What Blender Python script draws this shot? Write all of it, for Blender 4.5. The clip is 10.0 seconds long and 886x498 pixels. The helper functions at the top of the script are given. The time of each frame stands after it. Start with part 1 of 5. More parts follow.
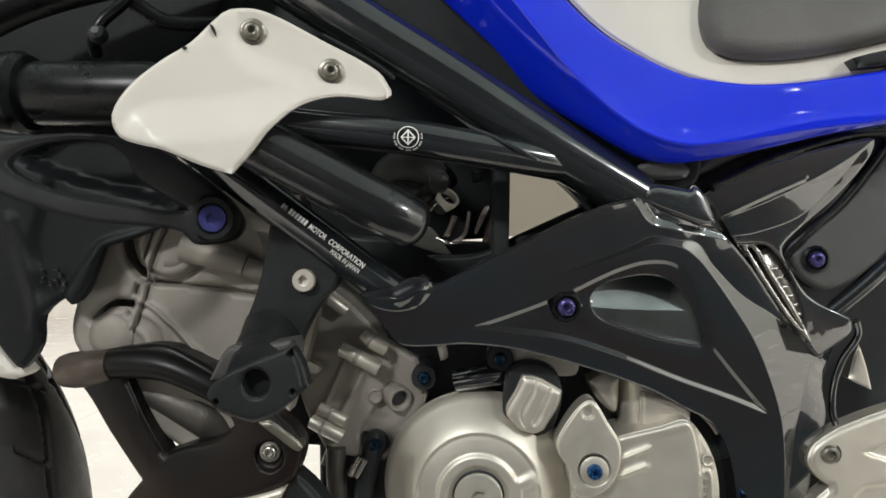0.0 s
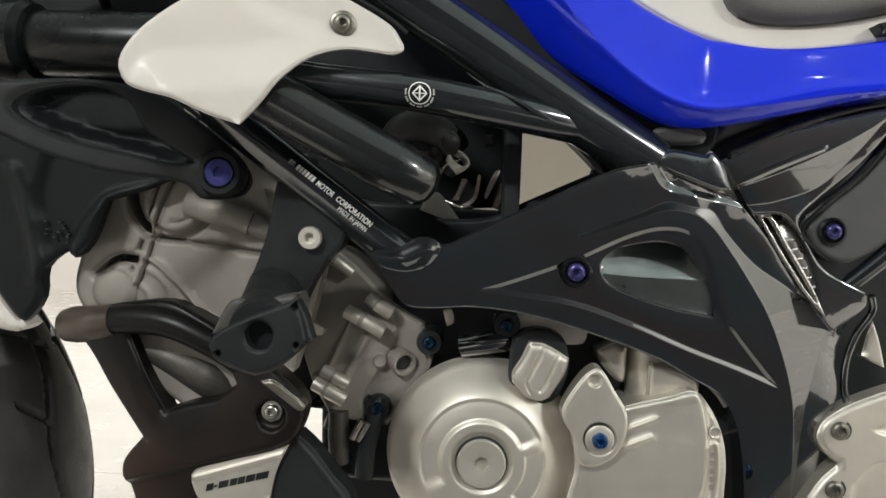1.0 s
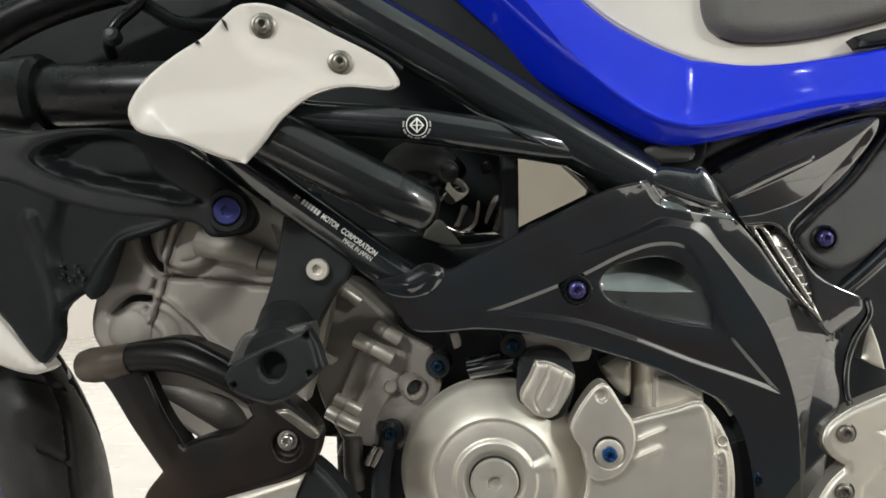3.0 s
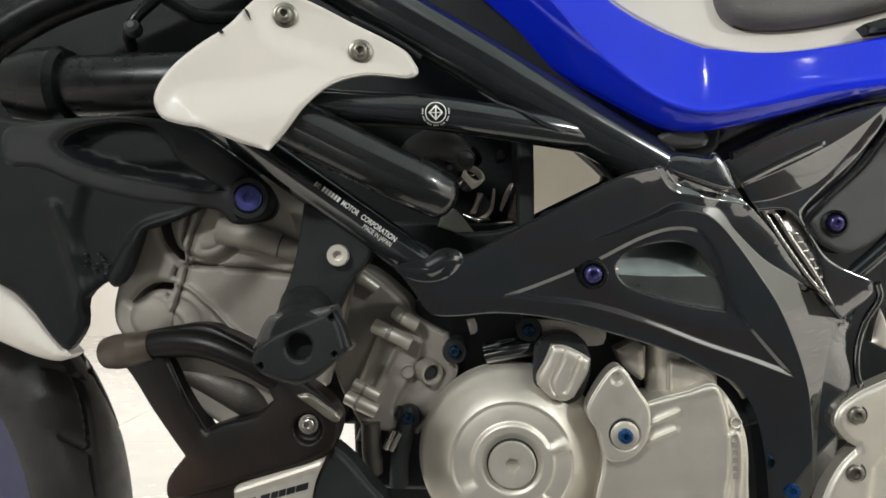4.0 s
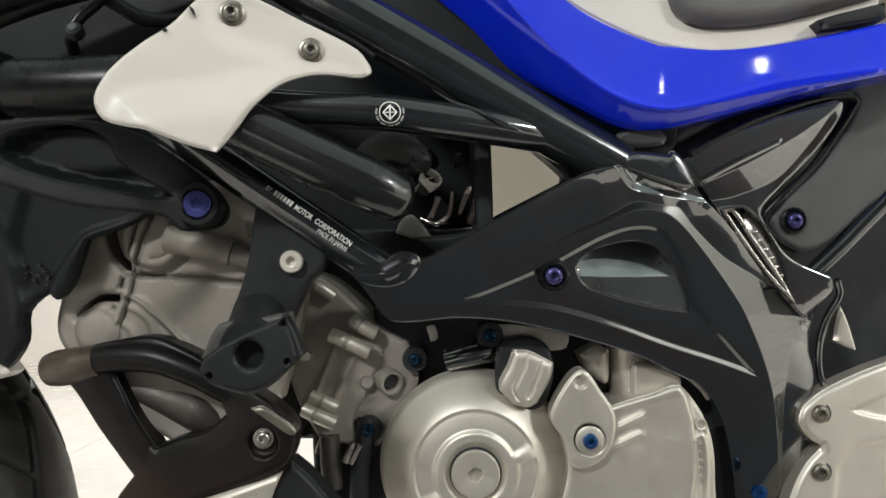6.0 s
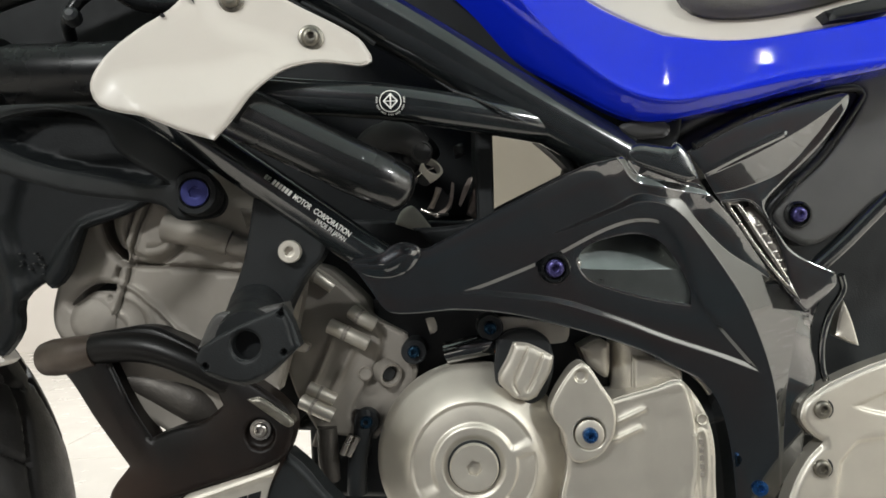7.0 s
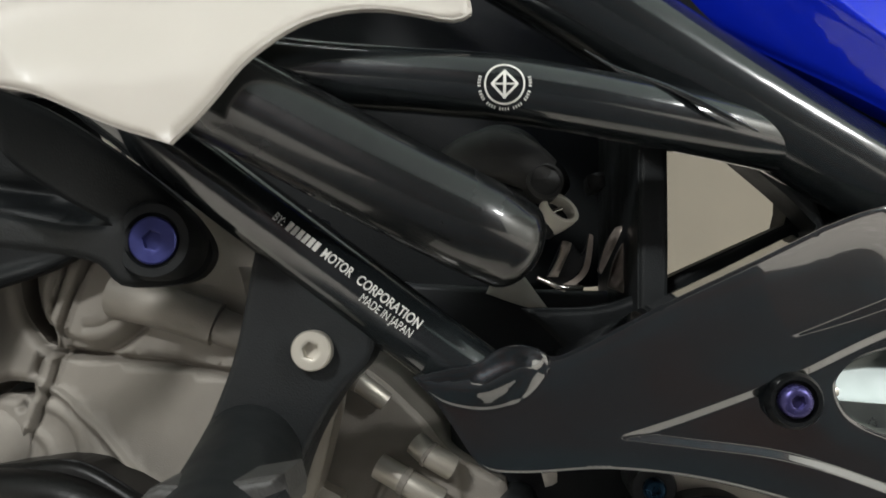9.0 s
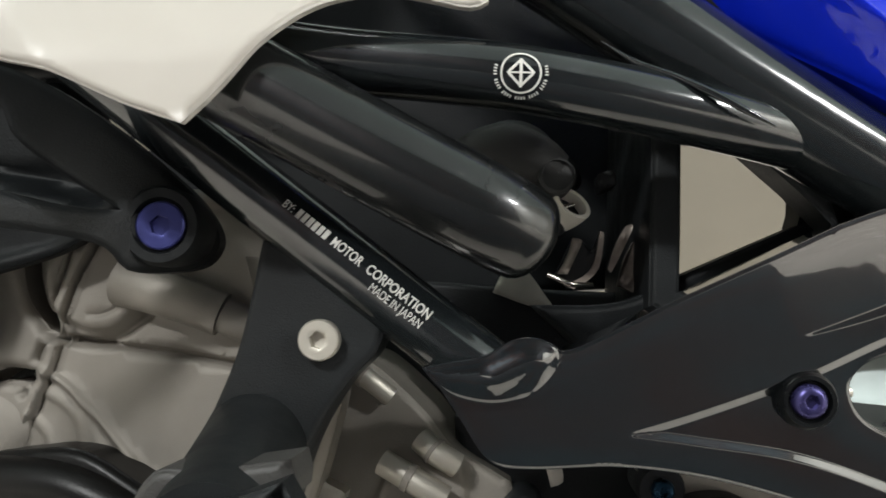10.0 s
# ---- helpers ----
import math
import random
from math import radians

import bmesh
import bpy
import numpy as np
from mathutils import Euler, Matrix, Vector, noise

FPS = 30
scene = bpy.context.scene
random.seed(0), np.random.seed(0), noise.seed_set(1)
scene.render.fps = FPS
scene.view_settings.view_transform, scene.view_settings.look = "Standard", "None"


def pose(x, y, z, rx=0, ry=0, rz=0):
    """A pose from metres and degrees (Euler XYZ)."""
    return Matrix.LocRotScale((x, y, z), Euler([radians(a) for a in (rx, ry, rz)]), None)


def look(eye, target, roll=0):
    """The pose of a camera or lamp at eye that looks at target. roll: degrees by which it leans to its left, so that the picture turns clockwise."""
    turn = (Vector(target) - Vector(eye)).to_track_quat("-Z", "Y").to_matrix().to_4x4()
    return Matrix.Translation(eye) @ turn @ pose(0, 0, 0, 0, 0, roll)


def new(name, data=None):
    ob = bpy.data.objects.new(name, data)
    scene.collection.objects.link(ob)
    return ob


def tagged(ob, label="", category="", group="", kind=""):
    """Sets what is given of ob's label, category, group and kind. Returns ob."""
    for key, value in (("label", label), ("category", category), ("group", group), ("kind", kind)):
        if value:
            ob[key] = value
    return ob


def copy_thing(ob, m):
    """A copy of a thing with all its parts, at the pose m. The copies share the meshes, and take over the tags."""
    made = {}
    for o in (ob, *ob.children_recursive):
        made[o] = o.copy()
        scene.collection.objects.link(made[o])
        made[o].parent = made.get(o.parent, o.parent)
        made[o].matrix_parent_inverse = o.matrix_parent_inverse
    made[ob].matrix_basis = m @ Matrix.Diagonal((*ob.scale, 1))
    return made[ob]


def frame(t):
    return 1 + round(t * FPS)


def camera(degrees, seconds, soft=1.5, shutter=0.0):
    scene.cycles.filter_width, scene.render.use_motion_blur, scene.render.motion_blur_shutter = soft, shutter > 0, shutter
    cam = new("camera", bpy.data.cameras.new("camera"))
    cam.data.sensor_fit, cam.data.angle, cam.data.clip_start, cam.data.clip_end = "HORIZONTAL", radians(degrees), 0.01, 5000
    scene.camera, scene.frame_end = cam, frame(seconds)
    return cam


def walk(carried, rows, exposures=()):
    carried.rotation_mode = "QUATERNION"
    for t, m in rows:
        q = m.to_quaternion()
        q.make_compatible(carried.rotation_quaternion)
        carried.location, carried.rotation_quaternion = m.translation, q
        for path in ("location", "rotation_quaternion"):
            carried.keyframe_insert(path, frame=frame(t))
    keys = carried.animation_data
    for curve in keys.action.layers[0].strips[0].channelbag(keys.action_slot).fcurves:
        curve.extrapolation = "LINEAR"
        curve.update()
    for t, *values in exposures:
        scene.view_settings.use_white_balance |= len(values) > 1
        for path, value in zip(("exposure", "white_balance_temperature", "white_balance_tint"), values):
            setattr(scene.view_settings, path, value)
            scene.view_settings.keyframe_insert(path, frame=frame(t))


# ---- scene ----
cam = camera(58.6, 10.0, soft=1.6, shutter=0.4)
PATH = [
    (0, (0.028, -0.027, 0.596), (-0.064, 1.97, 0.54), 0.3),
    (0.5, (0.026, -0.019, 0.595), (-0.086, 1.976, 0.51), 0.8),
    (1, (0.027, -0.018, 0.577), (-0.083, 1.977, 0.488), 1.8),
    (1.5, (0.024, -0.028, 0.576), (-0.102, 1.966, 0.494), 1.5),
    (2, (0.025, -0.042, 0.575), (-0.115, 1.953, 0.524), 0.3),
    (2.5, (0.034, -0.032, 0.578), (-0.091, 1.964, 0.558), -0.8),
    (4, (0.016, -0.047, 0.565), (-0.106, 1.949, 0.548), -1.3),
    (4.5, (0.016, -0.047, 0.562), (-0.08, 1.951, 0.586), -2.3),
    (5, (0.019, -0.044, 0.562), (-0.045, 1.955, 0.587), -2.6),
    (5.5, (0.02, -0.035, 0.558), (-0.019, 1.964, 0.589), -2.6),
    (7, (0.02, -0.025, 0.553), (-0.012, 1.974, 0.561), -1.9),
    (7.5, (0.033, -0.001, 0.556), (-0.023, 1.998, 0.576), -1.6),
    (7.8, (0.063, 0.027, 0.583), (-0.003, 2.026, 0.612), -2.6),
    (8, (0.064, 0.06, 0.601), (-0.037, 2.057, 0.603), -2.8),
    (8.2, (0.049, 0.101, 0.589), (-0.098, 2.095, 0.627), -3.0),
    (8.5, (0.015, 0.164, 0.604), (-0.152, 2.156, 0.663), -2.3),
    (8.7, (0.001, 0.199, 0.602), (-0.188, 2.189, 0.669), -1.0),
    (9, (-0.018, 0.224, 0.58), (-0.195, 2.213, 0.692), 0.2),
    (9.5, (-0.012, 0.234, 0.571), (-0.175, 2.222, 0.717), 0.5),
    (10, (-0.023, 0.228, 0.572), (-0.198, 2.216, 0.713), 1.4),
]

walk(cam, [(t, look(eye, target, roll)) for t, eye, target, roll in PATH],
     exposures=[(0, 0.04), (8.4, 0.04), (9.2, 0.12), (10, 0.18)])

from mathutils import geometry

# ---- world and light ----
world = bpy.data.worlds.new("room_air")
scene.world = world
world.use_nodes = True
world.node_tree.nodes["Background"].inputs["Color"].default_value = (0.9, 0.95, 1.0, 1)
world.node_tree.nodes["Background"].inputs["Strength"].default_value = 0.05


def area(name, at, target, sx, sy, power, colour):
    lamp = bpy.data.lights.new(name, "AREA")
    lamp.shape, lamp.size, lamp.size_y, lamp.energy, lamp.color = "RECTANGLE", sx, sy, power, colour
    ob = new(name, lamp)
    ob.matrix_world = look(at, target)
    return ob


WARM = (0.99, 1.0, 0.985)
# Added pendants, out of view, placed to light the bike and the floor.
LAMPS = ((-1.3, -2.3), (3.2, -1.9), (-1.6, 2.6), (1.6, 2.6))
for lx, ly in LAMPS:
    area("lamp_glow", (lx, ly, 2.60), (lx, ly + 0.001, 0), 0.62, 0.30, 134 if ly < 0 else 58, WARM)
SPOTS = ((1.18, -1.72), (-0.5, -2.0))
for lx, ly in SPOTS:
    glow = area("spot_glow", (lx, ly, 2.94), (lx, ly + 0.001, 0), 0.042, 0.042, 1.0, WARM)
    glow.data.shape = "DISK"

# ---- materials ----


def material(name, colour, rough=0.5, metal=0.0, coat=0.0, grain=0.0, grain_scale=400.0, mottle=0.0, mottle_scale=18.0,
             rough_var=0.0, spec=0.5, tint=None, coat_ior=1.5, wave=0.0, coat_rough=0.06):
    """A principled surface with a coarse mottle in colour, a second scale in roughness and a fine relief."""
    m = bpy.data.materials.new(name)
    m.use_nodes = True
    nt = m.node_tree
    b = nt.nodes["Principled BSDF"]
    b.inputs["Base Color"].default_value = (*colour, 1)
    b.inputs["Roughness"].default_value = rough
    b.inputs["Metallic"].default_value = metal
    b.inputs["Coat Weight"].default_value = coat
    b.inputs["Coat Roughness"].default_value = coat_rough
    b.inputs["Coat IOR"].default_value = coat_ior
    b.inputs["Specular IOR Level"].default_value = spec
    co = nt.nodes.new("ShaderNodeNewGeometry")
    if mottle:
        n = nt.nodes.new("ShaderNodeTexNoise")
        n.inputs["Scale"].default_value, n.inputs["Detail"].default_value = mottle_scale, 6
        nt.links.new(co.outputs["Position"], n.inputs["Vector"])
        mix = nt.nodes.new("ShaderNodeMix")
        mix.data_type = "RGBA"
        other = tint or tuple(c * (1 - mottle) for c in colour)
        mix.inputs["A"].default_value, mix.inputs["B"].default_value = (*colour, 1), (*other, 1)
        ramp = nt.nodes.new("ShaderNodeMapRange")
        ramp.inputs["From Min"].default_value, ramp.inputs["From Max"].default_value = 0.4, 0.7
        nt.links.new(n.outputs["Fac"], ramp.inputs["Value"])
        nt.links.new(ramp.outputs["Result"], mix.inputs["Factor"])
        nt.links.new(mix.outputs["Result"], b.inputs["Base Color"])
    if rough_var:
        n2 = nt.nodes.new("ShaderNodeTexNoise")
        n2.inputs["Scale"].default_value, n2.inputs["Detail"].default_value = mottle_scale * 2.7, 8
        nt.links.new(co.outputs["Position"], n2.inputs["Vector"])
        r2 = nt.nodes.new("ShaderNodeMapRange")
        r2.inputs["From Min"].default_value, r2.inputs["From Max"].default_value = 0.3, 0.75
        r2.inputs["To Min"].default_value, r2.inputs["To Max"].default_value = max(0.02, rough - rough_var), rough + rough_var
        nt.links.new(n2.outputs["Fac"], r2.inputs["Value"])
        nt.links.new(r2.outputs["Result"], b.inputs["Roughness"])
    if grain:
        n3 = nt.nodes.new("ShaderNodeTexNoise")
        n3.inputs["Scale"].default_value, n3.inputs["Detail"].default_value = grain_scale, 4
        nt.links.new(co.outputs["Position"], n3.inputs["Vector"])
        bump = nt.nodes.new("ShaderNodeBump")
        bump.inputs["Strength"].default_value, bump.inputs["Distance"].default_value = grain, 0.001
        nt.links.new(n3.outputs["Fac"], bump.inputs["Height"])
        nt.links.new(bump.outputs["Normal"], b.inputs["Normal"])
    if wave:
        n4 = nt.nodes.new("ShaderNodeTexNoise")
        n4.inputs["Scale"].default_value, n4.inputs["Detail"].default_value = 38, 2
        nt.links.new(co.outputs["Position"], n4.inputs["Vector"])
        swell = nt.nodes.new("ShaderNodeBump")
        swell.inputs["Strength"].default_value, swell.inputs["Distance"].default_value = 1.0, wave
        nt.links.new(n4.outputs["Fac"], swell.inputs["Height"])
        nt.links.new(swell.outputs["Normal"], b.inputs["Normal"])
        nt.links.new(swell.outputs["Normal"], b.inputs["Coat Normal"])
    return m


GLOSS = material("gloss_black_paint", (0.0035, 0.0056, 0.0066), 0.15, coat=1.0, coat_ior=2.0, mottle=0.3, rough_var=0.03, wave=0.0001, coat_rough=0.03)
SATIN = material("satin_black_paint", (0.010, 0.0135, 0.015), 0.25, coat=1.0, coat_ior=1.9, mottle=0.3, rough_var=0.06, coat_rough=0.2)
GREYMETAL = material("grey_metallic_paint", (0.21, 0.235, 0.23), 0.32, metal=1.0, mottle=0.2, mottle_scale=30, rough_var=0.05)
TUBE = material("black_tube_paint", (0.011, 0.0135, 0.0148), 0.16, coat=0.65, coat_ior=1.65, mottle=0.3, rough_var=0.05, wave=0.0003, coat_rough=0.14)
RUBBER = material("black_rubber", (0.006, 0.0068, 0.0074), 0.3, spec=0.25, grain=0.1, grain_scale=900, mottle=0.4, rough_var=0.06)
PLASTIC = material("black_plastic", (0.0155, 0.0175, 0.0185), 0.47, spec=0.24, grain=0.25, grain_scale=1400, mottle=0.4, rough_var=0.1)
GREYPLASTIC = material("dark_grey_plastic", (0.046, 0.046, 0.045), 0.42, grain=0.3, grain_scale=1800, mottle=0.25, rough_var=0.06)
WHITE = material("white_paint", (0.60, 0.56, 0.505), 0.42, coat=0.08, coat_rough=0.2, mottle=0.07, mottle_scale=12, rough_var=0.05)
BLUE = material("blue_tank_paint", (0.005, 0.024, 0.68), 0.3, spec=0.05, coat=1.0, mottle=0.15, mottle_scale=6, rough_var=0.03)
SEAT = material("grey_seat_vinyl", (0.102, 0.096, 0.09), 0.6, grain=0.4, grain_scale=620, mottle=0.2, rough_var=0.08)
CAST = material("silver_cover_paint", (0.59, 0.555, 0.485), 0.45, metal=0.75, grain=0.12, grain_scale=2600, mottle=0.1, mottle_scale=25, rough_var=0.05)
ENGINE = material("grey_engine_paint", (0.30, 0.275, 0.24), 0.54, metal=0.3, grain=0.3, grain_scale=1800, mottle=0.2, mottle_scale=22, rough_var=0.06)
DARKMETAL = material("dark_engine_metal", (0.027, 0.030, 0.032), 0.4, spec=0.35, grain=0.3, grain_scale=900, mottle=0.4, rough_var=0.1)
STEEL = material("bright_steel", (0.45, 0.425, 0.39), 0.3, metal=1.0, grain=0.1, grain_scale=1500, mottle=0.2, rough_var=0.1)
BLUEBOLT = material("blue_anodised", (0.05, 0.056, 0.21), 0.38, metal=0.6, mottle=0.3, mottle_scale=90, rough_var=0.08)
DARKTEAL = material("dark_teal_anodised", (0.012, 0.045, 0.085), 0.3, metal=0.8, mottle=0.3, mottle_scale=90, rough_var=0.08)
TEALBOLT = material("teal_anodised", (0.02, 0.09, 0.26), 0.28, metal=0.8, mottle=0.3, mottle_scale=90, rough_var=0.08)
COWL = material("sooty_black_cowl", (0.004, 0.0038, 0.0037), 0.44, spec=0.22, grain=0.12, grain_scale=900, mottle=0.7, mottle_scale=7, rough_var=0.12, tint=(0.026, 0.0135, 0.0085))
PIPE = material("dull_header_pipe", (0.085, 0.077, 0.068), 0.5, metal=0.5, grain=0.3, grain_scale=600, mottle=0.5, mottle_scale=30, rough_var=0.1)
TYRE = material("tyre_rubber", (0.024, 0.023, 0.022), 0.48, grain=0.3, grain_scale=500, mottle=0.4, mottle_scale=30, rough_var=0.1)
CREAM = material("milky_plastic", (0.86, 0.82, 0.72), 0.5, mottle=0.2, mottle_scale=20, rough_var=0.08)
DUCT = material("polished_rubber_duct", (0.0075, 0.0082, 0.0086), 0.27, spec=0.45, coat=0.65, coat_rough=0.06, grain=0.03, grain_scale=260, mottle=0.25, mottle_scale=9, rough_var=0.03)
# Darker copy of black_plastic, with the shade of set-back parts in its colour.
SHADEBLACK = material("shaded_black_plastic", (0.0085, 0.0102, 0.0112), 0.5, spec=0.2, grain=0.2, grain_scale=900, mottle=0.4, rough_var=0.08)
VIOLET = material("violet_anodised", (0.07, 0.062, 0.19), 0.3, metal=0.7, mottle=0.3, mottle_scale=90, rough_var=0.08)
OLDSTEEL = material("dull_steel", (0.24, 0.225, 0.19), 0.38, metal=0.9, grain=0.2, grain_scale=900, mottle=0.4, mottle_scale=80, rough_var=0.1)
TAN = material("bare_tan_casting", (0.50, 0.40, 0.31), 0.5, metal=0.2, mottle=0.2, mottle_scale=60, rough_var=0.08)
RIMBLUE = material("dark_blue_rim_paint", (0.004, 0.008, 0.06), 0.25, coat=0.6, mottle=0.2, rough_var=0.05)
DECAL = material("silver_decal", (0.8, 0.79, 0.74), 0.35, mottle=0.1, mottle_scale=300)
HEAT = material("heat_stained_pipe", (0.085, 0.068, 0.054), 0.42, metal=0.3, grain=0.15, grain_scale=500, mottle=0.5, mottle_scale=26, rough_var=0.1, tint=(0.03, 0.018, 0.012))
COPPER = material("heat_stained_copper", (0.45, 0.2, 0.1), 0.35, metal=0.8, mottle=0.4, mottle_scale=60)

# ---- mesh tools ----


def under(parent):
    """The nearest of parent and its forebears that may still hold a piece: thing, part, sub-part, and no further."""
    while parent and parent.parent and parent.parent.parent:
        parent = parent.parent
    return parent


def link_mesh(name, verts, faces, mat, parent, label="", sharp=38):
    me = bpy.data.meshes.new(name)
    me.from_pydata([tuple(v) for v in verts], [], [tuple(f) for f in faces])
    me.validate()
    bm = bmesh.new()
    bm.from_mesh(me)
    bmesh.ops.recalc_face_normals(bm, faces=bm.faces)
    bm.to_mesh(me)
    bm.free()
    me.polygons.foreach_set("use_smooth", [True] * len(me.polygons))
    me.set_sharp_from_angle(angle=radians(sharp))
    me.materials.append(mat)
    ob = new(name, me)
    ob.parent = under(parent)
    return tagged(ob, label)


def curve_points(pts, step=0.003, closed=True):
    """Points along a smooth line through pts (any dimension); a trailing 1 after two coordinates marks a corner."""
    corner = [len(p) == 3 and closed is not None and p[2] == 1 for p in pts]
    pos = [np.array(p[:2], float) for p in pts]
    n = len(pos)
    out = []
    for i in range(n if closed else n - 1):
        b, c = pos[i], pos[(i + 1) % n]
        a = pos[i - 1] if (closed or i > 0) and not corner[i] else 2 * b - c
        d = pos[(i + 2) % n] if (closed or i + 2 < n) and not corner[(i + 1) % n] else 2 * c - b
        dist = max(np.linalg.norm(c - b), 1e-6)
        ta = (c - a) / (np.linalg.norm(b - a) + dist) * dist
        tc = (d - b) / (np.linalg.norm(d - c) + dist) * dist
        k = max(2, int(dist / step))
        for j in range(k):
            u = j / k
            out.append((2 * u ** 3 - 3 * u * u + 1) * b + (u ** 3 - 2 * u * u + u) * ta + (-2 * u ** 3 + 3 * u * u) * c + (u ** 3 - u * u) * tc)
    if not closed:
        out.append(pos[-1])
    return np.array(out)


def inside(p, poly):
    x, z = p[:, 0], p[:, 1]
    res = np.zeros(len(p), bool)
    for (x0, z0), (x1, z1) in zip(poly, np.roll(poly, -1, 0)):
        cross = (z0 > z) != (z1 > z)
        if z1 != z0:
            res ^= cross & (x < (x1 - x0) * (z - z0) / (z1 - z0) + x0)
    return res


def line_distance(p, line, closed=True):
    best = np.full(len(p), 1e9)
    ends = np.roll(line, -1, 0) if closed else line[1:]
    for a, b in zip(line, ends):
        ab = b - a
        u = np.clip(((p - a) @ ab) / max(ab @ ab, 1e-12), 0, 1)
        best = np.minimum(best, np.linalg.norm(p - a - u[:, None] * ab, axis=1))
    return best


def offset_line(line, by, closed=True):
    t = np.roll(line, -1, 0) - np.roll(line, 1, 0) if closed else np.gradient(line, axis=0)
    t /= np.maximum(np.linalg.norm(t, axis=1), 1e-9)[:, None]
    return line + by * np.stack([-t[:, 1], t[:, 0]], 1)


def pocket(outline, depth, soft=0.003, crisp=False):
    """A sunk (or with a minus raised) field with sloping sides."""
    line = curve_points(outline, 0.002)

    def f(p):
        d = line_distance(p, line) * np.where(inside(p, line), 1, -1)
        u = np.clip(d / soft, 0, 1)
        return depth * (u if crisp else u * u * (3 - 2 * u))
    f.lines = [(line, True, soft)]
    if crisp:
        f.lines = [(line, True, 0), (offset_line(line, soft), True, 0), (offset_line(line, -soft), True, 0)]
    return f


def circle_at(at, r, n=28):
    return [(at[0] + r * math.cos(2 * math.pi * k / n), at[2] + r * math.sin(2 * math.pi * k / n)) for k in range(n)]


def facet(outline, crease, slope):
    """Inside outline the surface falls away from the crease line."""
    line, fold = curve_points(outline), curve_points(crease, closed=False)

    def f(p):
        return np.where(inside(p, line), slope * line_distance(p, fold, False), 0)
    f.lines = [(fold, False, 0)]
    return f


def band(left, right, far, slope):
    """A sloping strip between two lines; past the right one the surface keeps the depth that it has reached."""
    a, b = curve_points(left, 0.0015, False), curve_points(right, 0.0015, False)
    strip_poly = np.vstack([a, b[::-1]])
    beyond = np.vstack([b, np.array([q[:2] for q in far], float)])
    reach = line_distance(b, a, False)

    def f(p):
        best, val = np.full(len(p), 1e9), np.zeros(len(p))
        for k in range(len(b) - 1):
            ab = b[k + 1] - b[k]
            u = np.clip(((p - b[k]) @ ab) / max(ab @ ab, 1e-12), 0, 1)
            d = np.linalg.norm(p - b[k] - u[:, None] * ab, axis=1)
            closer = d < best
            best = np.where(closer, d, best)
            val = np.where(closer, reach[k] * (1 - u) + reach[k + 1] * u, val)
        return slope * np.where(inside(p, strip_poly), np.minimum(line_distance(p, a, False), val + best), np.where(inside(p, beyond), val, 0))
    f.lines = [(a, False, 0), (b, False, 0)]
    return f


def ridge(path, height, width):
    """A rib (minus: a groove) along a line."""
    line = curve_points(path, 0.0015, False)

    def f(p):
        u = np.clip(line_distance(p, line, False) / (1.7 * width), 0, 1)
        return -height * (1 - u * u) ** 2
    f.lines = [(line, False, width)]
    return f


